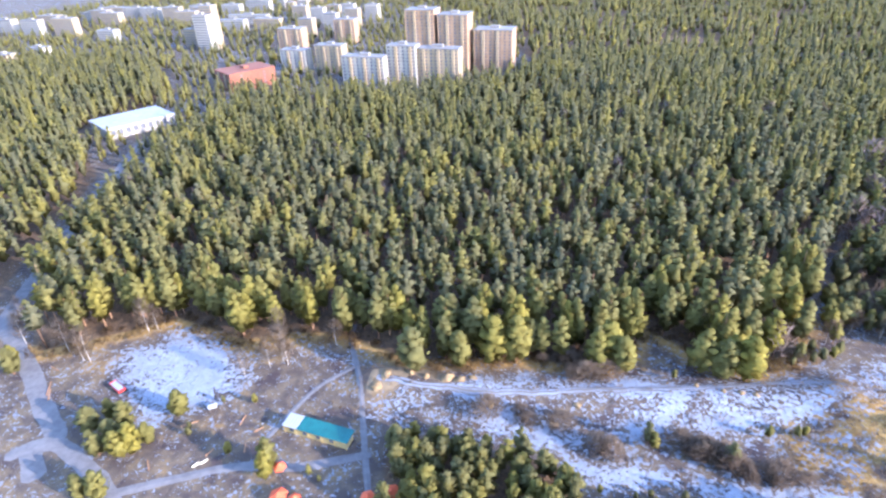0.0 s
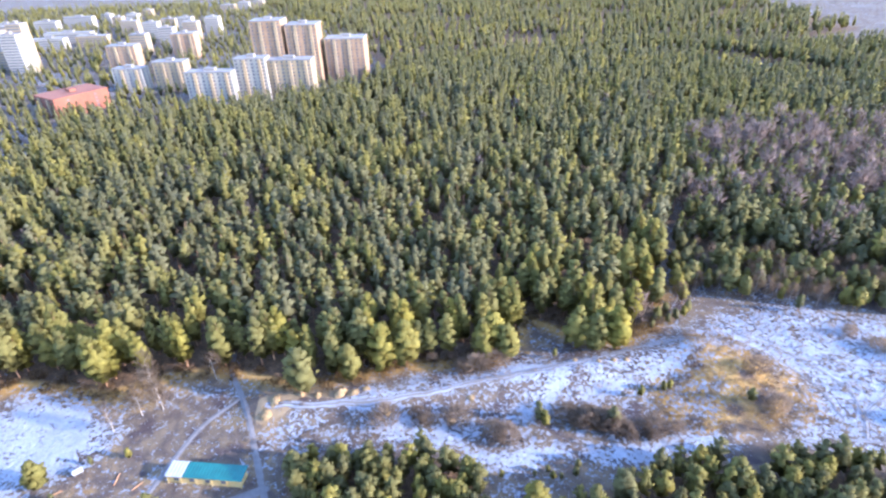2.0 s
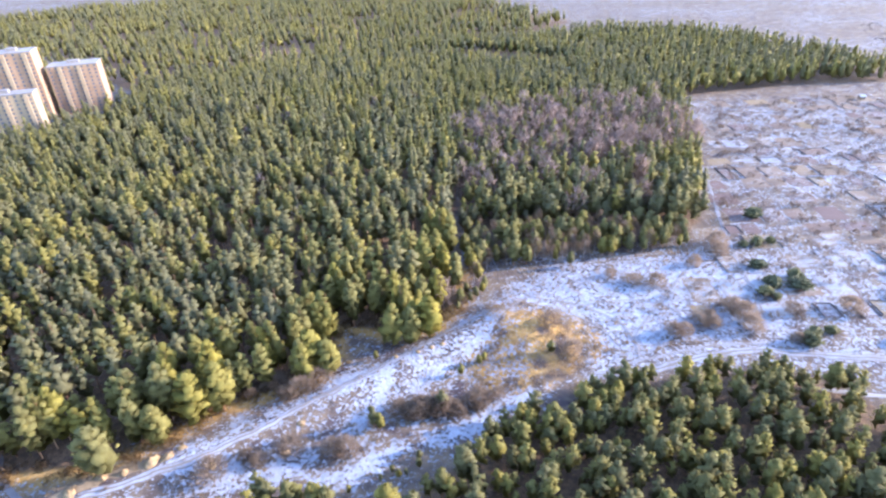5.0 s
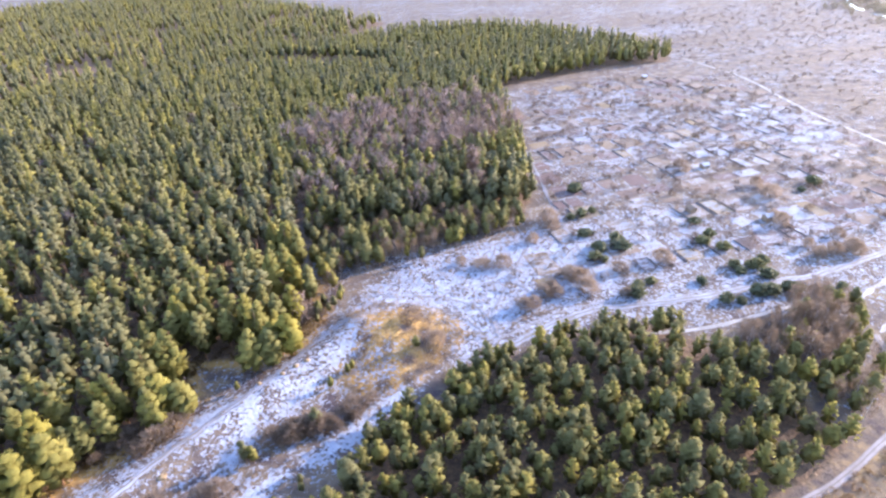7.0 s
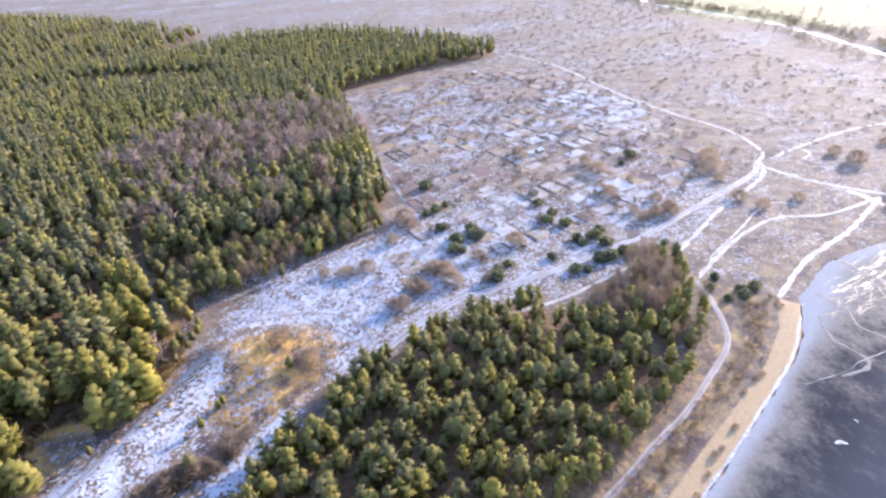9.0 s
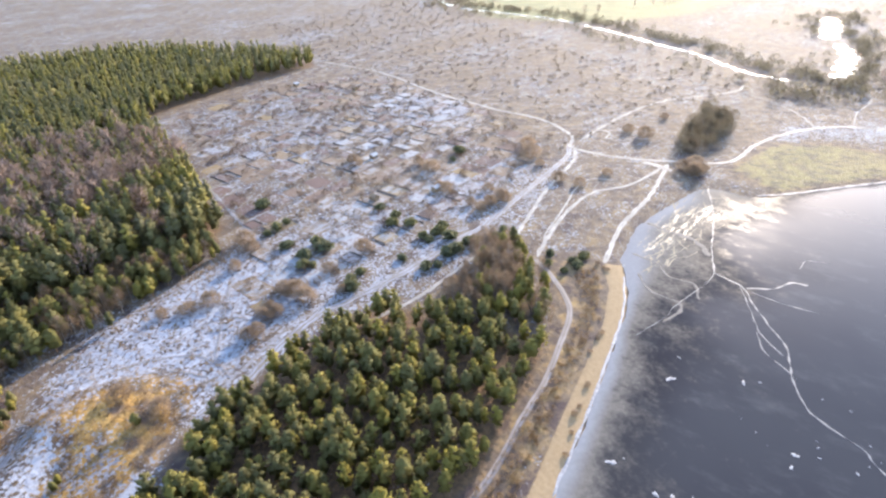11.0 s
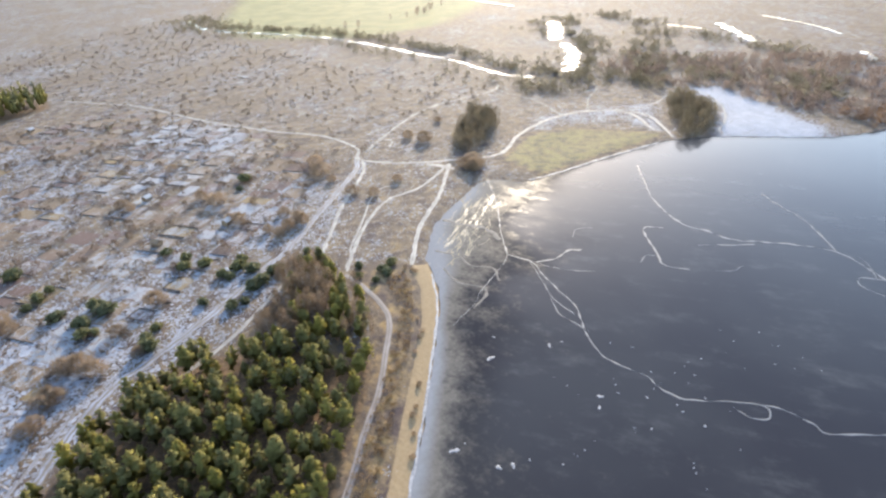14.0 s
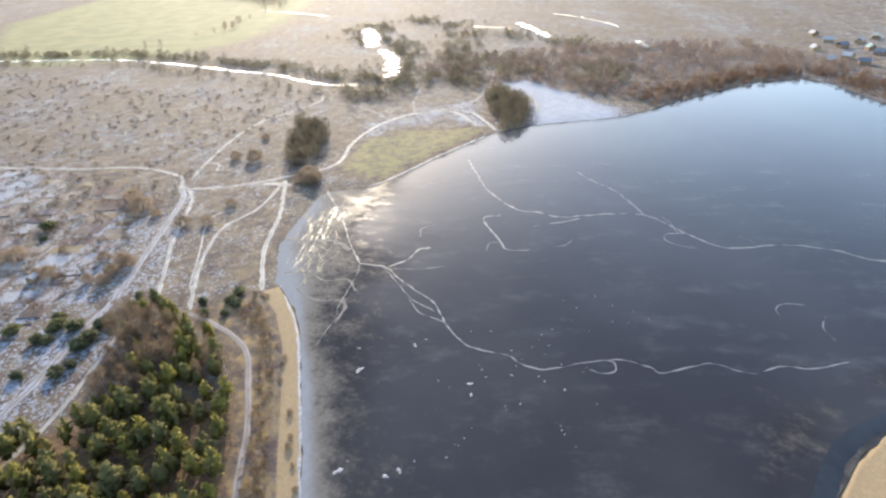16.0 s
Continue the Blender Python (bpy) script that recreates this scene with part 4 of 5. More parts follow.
def clear_of_buildings(x, y):
    ok = np.ones(len(x), bool)
    for (sx, sy), r in zip(sites, sizes):
        ok &= (np.abs(x - sx) > r) | (np.abs(y - sy) > 15 + 0.12 * r) | False
    return ok


tx, ty = scatter(TOWN, 11.6, 26, 0.7, 0.85)
ok = clear_of_buildings(tx, ty)
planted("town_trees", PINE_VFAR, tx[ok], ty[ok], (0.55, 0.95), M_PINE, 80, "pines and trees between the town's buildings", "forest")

HALL_SIDE = [(-262, 385), (-292, 430), (-262, 530), (-190, 545), (-152, 500), (-172, 490), (-184, 410), (-190, 340), (-200, 320), (-215, 335)]
tx, ty = scatter(HALL_SIDE, 7.5, 27, 0.6, 0.7)
ok = (np.hypot(tx + 247, ty - 433) > 36) & (away(tx, ty, [(-195, 250), (-212, 330), (-225, 400)]) > 6)
planted("pine_forest", PINE_FAR, tx[ok], ty[ok], (0.5, 0.9), M_PINE, 81, "small pines beside the white hall", "forest")

SHORE_WOOD = [(300, -395), (350, -380), (400, -350), (500, -345), (520, -420), (430, -560), (330, -680), (200, -640), (120, -560), (180, -575), (215, -568), (236, -515), (248, -430), (262, -400)]
SHRUB = [twig_arrays(np.random.default_rng(400 + i), 4.5, 0.1, 2.6, 110, 1.1, 0.15) for i in range(5)]
SHRUB_BANK = [twig_arrays(np.random.default_rng(420 + i), 4.5, 0.1, 3.0, 56, 1.5, 0.22) for i in range(5)]
SHRUB_FAR = [twig_arrays(np.random.default_rng(410 + i), 2.9, 0.1, 3.2, 52, 1.6, 0.24) for i in range(5)]
sx, sy = scatter(SHORE_WOOD, 7.4, 27, keep=0.85)
ok = ~inside(sx, sy, WHITE_SHORE) & (waves(sx, sy, 70, 30) > -0.7)
sx, sy = sx[ok], sy[ok]
planted("shore_thicket", SHRUB, sx, sy, (0.7, 1.6), M_TWIG, 82, "reddish-brown leafless thicket behind the far shore", "thicket")
M_SCRUB = needles_material("brown_scrub", False, (0.105, 0.080, 0.066), (0.165, 0.126, 0.100), (0.180, 0.128, 0.085))
M_UNDER = needles_material("tan_undergrowth", False, (0.150, 0.092, 0.046), (0.240, 0.160, 0.078), (0.200, 0.125, 0.055))
M_SHORE = needles_material("russet_twigs", False, (0.150, 0.090, 0.060), (0.240, 0.150, 0.095), (0.210, 0.120, 0.065))
hx, hy = scatter([(60, -360), (330, -360), (330, -620), (60, -640)], 5.5, 55, 0.8, 0.75)
near_shore = away(hx, hy, LAKE, True)
ok = ~inside(hx, hy, LAKE) & (near_shore > 3) & (near_shore < 34) & (hy < -400)
planted("shore_thicket", SHRUB, hx[ok], hy[ok], (0.6, 1.35), M_SHORE, 90, "russet leafless bushes along the far lake shore", "thicket")
# Willow tones lightened to paint distance haze over the river bushes.
M_WILLOW = needles_material("grey_green_willow", False, (0.168, 0.150, 0.106), (0.232, 0.206, 0.148), (0.208, 0.178, 0.120))
g_bank = np.random.default_rng(28)
bank = curve_points([(1200, 50), (1040, 18), (938, -62), (862, -128), (800, -160), (700, -200), (606, -236), (520, -252), (490, -290), (520, -345), (600, -395), (700, -420), (800, -480)], 4.0)
bank = np.repeat(bank, 6, axis=0)
bank = bank + g_bank.normal(size=bank.shape) * 15 + np.array([[14.0, -16.0]]) * g_bank.choice([-1.0, 1.0, 1.0, 1.5], (len(bank), 1))
far_off = away(bank[:, 0], bank[:, 1], [(1010, 5), (938, -62), (862, -128), (800, -160), (700, -200), (606, -236), (520, -252), (490, -274)])
far_off = np.minimum(far_off, away(bank[:, 0], bank[:, 1], [(497, -312), (545, -350), (625, -388), (690, -415), (790, -470)]))
bank = bank[(far_off > 12) & (waves(bank[:, 0], bank[:, 1], 60, 29) > -0.55)]
planted("riverside_bushes", SHRUB_BANK, bank[:, 0], bank[:, 1], (0.5, 1.35), M_WILLOW, 83, "grey-green willow bushes along the river banks", "thicket")
COPSES = [(475, -300), (440, -262), (452, -330), (420, -352), (470, -395), (520, -420), (560, -470), (470, -450), (410, -420), (620, -520), (700, -560), (560, -560), (470, -560), (780, -560), (360, -470), (330, -440)]
g_cop = np.random.default_rng(31)
cop = np.concatenate([np.array(c) + g_cop.normal(size=(34, 2)) * np.array([15, 15]) for c in COPSES])
cop = cop[(away(cop[:, 0], cop[:, 1], [(497, -312), (545, -350), (625, -388), (690, -415), (790, -470)]) > 14) & ~inside(cop[:, 0], cop[:, 1], WHITE_SHORE) & ~inside(cop[:, 0], cop[:, 1], LAKE)]
planted("riverside_bushes", SHRUB_BANK, cop[:, 0], cop[:, 1], (0.7, 1.7), M_WILLOW, 183, "rounded copses of grey-green willow beyond the lake", "thicket")
MEADOW = [(330, -60), (440, -10), (560, 92), (620, 150), (900, 300), (1200, 100), (830, -40), (640, -120), (500, -240), (450, -215), (400, -110)]
mx, my = scatter(MEADOW, 7.6, 29, 0.7, 0.5)
ok = waves(mx, my, 40, 18) > -0.5
mx, my = mx[ok], my[ok]
planted("meadow_scrub", SHRUB_FAR, mx, my, (0.18, 0.72), M_SCRUB, 84, "low brown scrub over the snowy meadow", "scrub")
gx, gy = scatter(GARDENS, 5.6, 30, 0.9, 0.5)
planted("garden_scrub", SHRUB_FAR, gx, gy, (0.2, 0.85), M_SCRUB, 85, "leafless brown bushes between the garden plots", "scrub")
FAR_WOOD = [(880, -170), (1000, -330), (1200, -520), (1500, -700), (1700, -500), (1600, -480), (1180, -500), (960, -310), (900, -160)]
fx, fy = scatter(FAR_WOOD, 16.0, 34, keep=0.7)
planted("far_wood", BARE_MID, fx, fy, (0.6, 1.0), M_TWIG, 86, "hazy wood beyond the river", "forest")

# grass tufts on the snowy fields
TUFT = [twig_arrays(np.random.default_rng(430 + i), 0.55, 0.0, 0.55, 26, 0.5, 0.05) for i in range(4)]
M_STRAW = needles_material("dry_grass", False, (0.19, 0.12, 0.07), (0.30, 0.215, 0.115), (0.25, 0.165, 0.085))
for poly, gap, keep, seed in ((SNOW_FIELD, 2.1, 0.5, 35), (RIDGE_FIELD, 2.6, 0.32, 36), (STRAW, 1.5, 0.8, 37)):
    qx, qy = scatter(poly, gap, seed, keep=keep)
    planted("grass_tufts", TUFT, qx, qy, (0.7, 1.6), M_STRAW, seed + 60, "dry straw-coloured grass tufts poking through snow", "grass")
VERGE = [(70, 4), (94, -12), (121, -24), (143, -35), (166, -46), (190, -53), (204, -54), (200, -44), (176, -43), (150, -32), (128, -20), (100, -4), (80, 8)]
qx, qy = scatter(VERGE, 1.8, 38, keep=0.8)
vx, vy = scatter(VERGE, 2.7, 138, 0.8, 0.6)
planted("verge_brush", SHRUB_FAR, vx, vy, (0.10, 0.34), M_UNDER, 139, "brown and olive brush on the bank above the beach", "scrub")
planted("grass_tufts", TUFT, qx, qy, (0.8, 1.8), M_STRAW, 98, "dry grass tufts along the beach verge", "grass")

# ---- brown wood by the beach and saplings ----
WOOD_E = [(176, 14), (198, 0), (221, -3), (223, -21), (204, -25), (192, -31), (176, -33), (161, -28), (164, -8), (170, 4)]
ex, ey = scatter(WOOD_E, 4.2, 39)
sel = np.random.default_rng(3).uniform(size=len(ex)) < np.where((ey < -20) | (ex < 178), 0.2, 0.85)
bare_models = tree_models("bare_tree", 5, 460, lambda g: twig_arrays(g, g.uniform(9, 12), 2.5, 2.4, 330, 1.9, 0.075),
                          lambda g: trunk_arrays(g, 10, 0.13, 8, 3.0), M_TWIG_ONE, M_BIRCH)
stand("bare_tree", bare_models, ex[sel], ey[sel], (0.7, 1.1), 41, "slender leafless birch with grey-brown twigs", "bare trees by the beach")
stand("young_pine", young_models, ex[~sel], ey[~sel], (0.6, 0.95), 42, "bushy young pine among leafless birches", "young pine stand")
EDGE_E = [(204, -46), (211, -50), (208, -45), (206, -34), (214, -36), (200, -40)]

FRONT_B = [(124, 150), (140, 154), (168, 139), (192, 126), (222, 110), (230, 124), (206, 146), (186, 161), (166, 176), (149, 187), (136, 172)]
hx, hy = scatter(FRONT_B, 3.9, 45, keep=0.95)
pal = np.random.default_rng(4).uniform(size=len(hx)) < 0.4
stand("small_pine", young_models, hx[~pal], hy[~pal], (0.55, 1.15), 46, "small green pine in front of the dark wood", "small pines before the wood")
stand("bare_tree", bare_models, hx[pal], hy[pal], (0.6, 1.0), 47, "pale leafless sapling in front of the dark wood", "saplings before the wood")
GREENS = [(54, 109), (73, 104), (75, 106), (95, 112), (87, 112), (117, 100), (116, 142), (120, 143), (126, 145), (112, 144), (69, 136), (119, 148), (113, 144), (124, 144), (166, 135), (109, 141), (97, 112), (53, 111), (127, 146)]
stand("small_pine", young_models, np.array([p[0] for p in GREENS], float), np.array([p[1] for p in GREENS], float), (0.35, 0.7), 48, "small bright green pine on the snowy field", "small pines on the field")

# broad pines that stand out of the forest edge
LONE = [(-14, 141), (1, 145), (12, 147), (20, 147), (46, 143), (54, 141), (50, 146), (84, 136), (91, 134), (88, 140), (78, 139)]
broad_models = tree_models("broad_pine", 4, 480, lambda g: crown_arrays(g, g.uniform(17, 20), g.uniform(1.2, 2.4), g.uniform(4.6, 5.6), 30, ICO, 300, 0.52),
                           lambda g: trunk_arrays(g, 15, 0.26, 9, 3.5), M_PINE_ONE, M_BARK)
stand("pine_tree", broad_models, np.array([p[0] for p in LONE], float), np.array([p[1] for p in LONE], float), (0.8, 1.08), 49, "broad low-branched pine standing before the forest", "pines along the forest edge")
YARD = [(-111, 121), (-102, 117), (-94, 113), (-91, 116), (-101, 123), (-107, 126), (-97, 111), (-104, 112), (-86, 127), (-153, 148), (-156, 153), (-53, 106), (-53, 103), (-101, 98), (-96, 98)]
stand("pine_tree", broad_models, np.array([p[0] for p in YARD], float), np.array([p[1] for p in YARD], float), (0.44, 0.62), 50, "bushy yellow-green pine standing in the yard", "pines in the yard")
SMALL = [(-80, 118), (-81, 121), (-66, 111), (-74, 131), (-64, 131), (-38, 101), (-41, 103)]
stand("small_pine", young_models, np.array([p[0] for p in SMALL], float), np.array([p[1] for p in SMALL], float), (0.25, 0.5), 51, "small yellow-green pine in the yard", "small pines in the yard")
BIRCHES = [(-132, 154), (-129, 153), (-140, 159), (-116, 170), (-113, 171), (-63, 161), (-58, 149), (-64, 148), (-71, 143), (-60, 151), (-43, 159), (-160, 165), (-166, 175)]
stand("bare_tree", bare_models, np.array([p[0] for p in BIRCHES], float), np.array([p[1] for p in BIRCHES], float), (0.9, 1.35), 52, "leafless birch with pale trunk at the forest edge", "birches at the forest edge")

# purple-grey bare trees inside the pine forest
px_, py_ = scatter(FOREST_A, 30.0, 53, keep=0.42)
planted("bare_wood", BARE_MID, px_, py_, (0.8, 1.1), M_TWIG, 87, "single leafless trees among the forest pines", "forest")

# brown undergrowth along the forest edge
g_edge = np.random.default_rng(88)
line = curve_points(FOREST_A[:16], 2.2)
line = np.repeat(line, 2, axis=0) + g_edge.normal(size=(len(line) * 2, 2)) * np.array([2.5, 3.0]) - np.array([0, 2.0])
planted("undergrowth", SHRUB_FAR, line[:, 0], line[:, 1], (0.28, 0.75), M_UNDER, 89, "tan and brown undergrowth along the forest edge", "scrub")

# ---- shrubs ----
shrub_meshes = [fast_mesh("shrub", *twig_arrays(np.random.default_rng(500 + i), 3.0, 0.05, 2.3, 620, 0.9, 0.07), M_TWIG_ONE) for i in range(4)]
green_meshes = [fast_mesh("shrub", *crown_arrays(np.random.default_rng(520 + i), 2.6, 0.1, 2.0, 14, OCTA, 150, 0.34, True), M_BUSH) for i in range(4)]


def shrubs(meshes, places, scale, seed, label, group, name="shrub"):
    g = np.random.default_rng(seed)
    for x, y in places:
        s = g.uniform(*scale)
        ob = new(name, meshes[g.integers(len(meshes))])
        ob.matrix_world = Matrix.LocRotScale((x, y, float(height(np.array([x]), np.array([y]))[0])), Euler((0, 0, g.uniform(0, 6.28))), (s * g.uniform(0.8, 1.5), s * g.uniform(0.8, 1.5), s))
        tagged(ob, label, "shrub", group)


BROWN = [(64, 109), (68, 106), (72, 103), (76, 99), (80, 100), (84, 99), (62, 111), (90, 97), (21, 120), (30, 118), (9, 124), (54, 112), (37, 139), (42, 138), (48, 139), (45, 137), (112, 145), (68, 108), (73, 104), (70, 105), (65, 106), (76, 102), (39, 110), (42, 108), (181, 103), (159, 80), (162, 78), (173, 74), (176, 77), (171, 78), (207, 102), (176, 110), (123, 96), (127, 110), (19, 123), (38, 146),
         (34, 147), (29, 147), (173, 119), (82, 97), (111, 82)]
shrubs(shrub_meshes, BROWN, (0.9, 1.7), 61, "leafless brown shrub on the snowy field", "brown shrubs")
GREEN = [(244, 94), (269, 109), (238, 97), (250, 91), (216, 73), (208, 68), (208, 72), (228, 70), (225, 84), (196, 49), (202, 46), (190, 48), (213, 29), (229, 18), (232, 21), (236, 14), (231, 8), (242, 12), (264, 45), (254, 36), (246, 37), (216, 9), (219, 5), (226, 0), (225, -3), (329, 8), (343, 4), (230, -13), (237, -17), (245, 28), (205, 18), (206, 13), (217, 76), (222, 66)]
shrubs(green_meshes, GREEN, (0.9, 1.7), 62, "dark green evergreen bush between the garden plots", "green bushes of the gardens")
HEDGE = [(283, 11), (289, 15), (187, 70), (189, 75), (183, 65), (223, 100), (230, 105), (260, -7), (265, -12), (274, -18), (266, -2), (325, 29), (314, 21), (325, 66), (221, 47), (204, 60), (188, 51), (332, 71), (381, 47)]
shrubs(shrub_meshes, HEDGE, (1.0, 2.0), 72, "dense brown leafless bush between the garden plots", "brown bushes of the gardens")
shrubs(green_meshes, EDGE_E, (0.8, 1.3), 68, "olive-green bush beside the sandy beach path", "bushes by the beach path")
JUNCTION = [(306, -124), (300, -128), (310, -132), (304, -135), (297, -127), (340, -140), (332, -136), (362, -118), (374, -110), (400, -142), (288, -62), (296, -52), (318, -44), (334, -40), (352, -40), (302, -80), (270, -20), (284, -12)]
shrubs(shrub_meshes, JUNCTION, (1.0, 2.2), 69, "leafless brown shrub by the track junction", "shrubs by the junction")
BEACH_BITS = [(107, -26), (115, -29), (122, -31), (125, -33), (134, -37), (157, -45), (160, -47), (206, -55), (203, -57), (201, -58), (168, -48), (150, -41)]
shrubs(shrub_meshes, BEACH_BITS, (0.30, 0.5), 63, "small dark bush on the sandy beach", "bushes on the beach")
CLUMP = [(328, -142), (334, -128), (372, -150), (408, -168), (416, -184), (390, -188), (350, -164)]
willow_models = tree_models("willow", 4, 490, lambda g: twig_arrays(g, g.uniform(8, 11), 0.6, 4.4, 420, 1.9, 0.085), lambda g: trunk_arrays(g, 7, 0.16, 8, 1.5), M_WILLOW_ONE, M_BIRCH)
kx, ky = scatter(CLUMP, 5.6, 66, 0.6)
stand("bare_tree", willow_models, kx, ky, (0.6, 1.0), 64, "dense dark leafless tree by the track junction", "tree clump by the junction")
CLUMP_2 = [(286, -270), (300, -282), (332, -302), (372, -334), (376, -352), (346, -350), (318, -330), (290, -302), (280, -282)]
kx, ky = scatter(CLUMP_2, 5.4, 67, 0.6)
dry = ~inside(kx, ky, LAKE)
stand("bare_tree", willow_models, kx[dry], ky[dry], (0.55, 0.95), 65, "bushy brown willow at the lake shore", "willows at the shore")

# ---- garden plots ----
def plot_material():
    n = Nodes("garden_soil_and_snow")
    fine, mid = n.noise(1.9, 6, 0.70), n.noise(0.28, 4)
    rows = n.noise(0.5, 3, 0.5, ((0.18, 2.6, 1), -0.66))
    tone = n.rand()
    soil = n.mix(n.ramp(tone, 0.2, 0.6), (0.100, 0.066, 0.056), (0.140, 0.100, 0.068))
    soil = n.mix(n.ramp(tone, 0.84, 0.97), soil, (0.170, 0.122, 0.066))
    soil = n.mix(n.ramp(fine, 0.5, 0.75), soil, (0.070, 0.048, 0.038))
    amount = n.math("ADD", n.attr("cover"), n.math("MULTIPLY_ADD", n.math("SUBTRACT", fine, 0.5), 2.4, n.math("MULTIPLY_ADD", n.math("SUBTRACT", mid, 0.5), 0.9, n.math("MULTIPLY", n.math("SUBTRACT", rows, 0.5), 1.1))))
    snow = n.mix(mid, (0.240, 0.248, 0.264), (0.190, 0.194, 0.204))
    return n.finish(n.mix(n.ramp(amount, 0.45, 0.62), soil, snow), 0.9, fine, 0.7, 0.3, 0.15)


M_PLOT = plot_material()
SNOWY = [(228, 46, 26), (250, 52, 20), (360, 55, 36), (460, 52, 40), (355, 160, 26), (285, 20, 26), (420, 20, 30), (205, 78, 24)]
M_FENCE = plain("weathered_fence", (0.10, 0.08, 0.07), (0.17, 0.14, 0.12), 1.0, 0.9)
M_SHED = plain("shed_boards", (0.16, 0.10, 0.065), (0.22, 0.15, 0.09), 0.8, 0.85)


def fence_run(ob, a, e, h):
    fv, fq = box_arrays(0, float(np.linalg.norm(e - a)), -0.07, 0.07, -0.3, h)
    f = part("fence", fast_mesh("fence", fv, fq, M_FENCE), ob, "low dark weathered board fence")
    f.matrix_local = pose(a[0], a[1], 0, 0, 0, math.degrees(math.atan2(e[1] - a[1], e[0] - a[0])))


def gardens():
    g = np.random.default_rng(71)
    u, v = np.array([0.79, -0.613]), np.array([0.613, 0.79])
    o = np.array([152.0, 84.0])
    shed_at = []
    across = 8.0
    while across < 330:
        d = g.uniform(9, 19)
        along = g.uniform(0, 8)
        while along < 335:
            w = g.uniform(6.5, 17)
            c = o + u * (along + w / 2) + v * (across + d / 2 + 0.9 * waves(np.array([along]), np.array([across]), 60, 9)[0])
            along += w + (g.uniform(2.5, 6) if g.uniform() < 0.25 else 0.5)
            near_snow = max(math.exp(-(math.hypot(c[0] - sx, c[1] - sy) / sr) ** 2) for sx, sy, sr in SNOWY)
            bare = math.exp(-(math.hypot(c[0] - 430, c[1] - 150) / 60) ** 2)
            if not inside(c[0], c[1], GARDENS) or g.uniform() < 0.24 - 0.16 * near_snow + 0.6 * bare:
                continue
            cover = float(np.clip(0.27 + 0.52 * near_snow + g.normal() * 0.13 - 0.12 * bare, 0.08, 0.86))
            hw, hd = w * 0.5 * g.uniform(0.78, 1.0), d * 0.5 * g.uniform(0.7, 0.98)
            uu = u + v * g.normal() * 0.05
            n = 8
            s, t = np.meshgrid(np.linspace(-1, 1, n), np.linspace(-1, 1, n))
            j = g.normal(size=(2, n, n)) * 0.18
            p = c + (s * hw + j[0]).reshape(-1, 1) * uu + (t * hd + j[1]).reshape(-1, 1) * v
            rim = (np.maximum(np.abs(s), np.abs(t)) > 0.99).ravel()
            z = height(p[:, 0], p[:, 1]) + np.where(rim, 0.02, 0.08)
            b = (np.arange(n - 1)[:, None] * n + np.arange(n - 1)[None]).reshape(-1, 1)
            q = np.concatenate([b, b + 1, b + n + 1, b + n], 1)
            ob = new("garden_plot")
            ob.location = (c[0], c[1], float(z.mean()))
            part("bed", fast_mesh("bed", np.stack([p[:, 0] - c[0], p[:, 1] - c[1], z - float(z.mean())], 1), q, M_PLOT, {"cover": np.where(rim, cover - 0.28, cover)}, True), ob)
            if g.uniform() < 0.22 + 0.3 * near_snow:
                for sgn in ((-1, 1), (1,), (-1,))[g.integers(3)]:
                    fence_run(ob, (uu * hw * sgn - v * hd) * 1.06, (uu * hw * sgn + v * hd) * 1.06, 0.36)
                if g.uniform() < 0.5:
                    fence_run(ob, (-uu * hw + v * hd) * 1.05, (uu * hw + v * hd) * 1.05, 0.32)
            label = "snow-covered fallow garden plot" if cover > 0.55 else ("half snow-covered garden plot with furrows" if cover > 0.33 else "bare brown garden plot with traces of snow")
            tagged(ob, label, "garden plot", "garden plots")
            if g.uniform() < 0.03:
                shed_at.append(c + u * g.uniform(-2, 2))
        across += d + (g.uniform(3, 6) if g.uniform() < 0.4 else 0.8)
    return shed_at


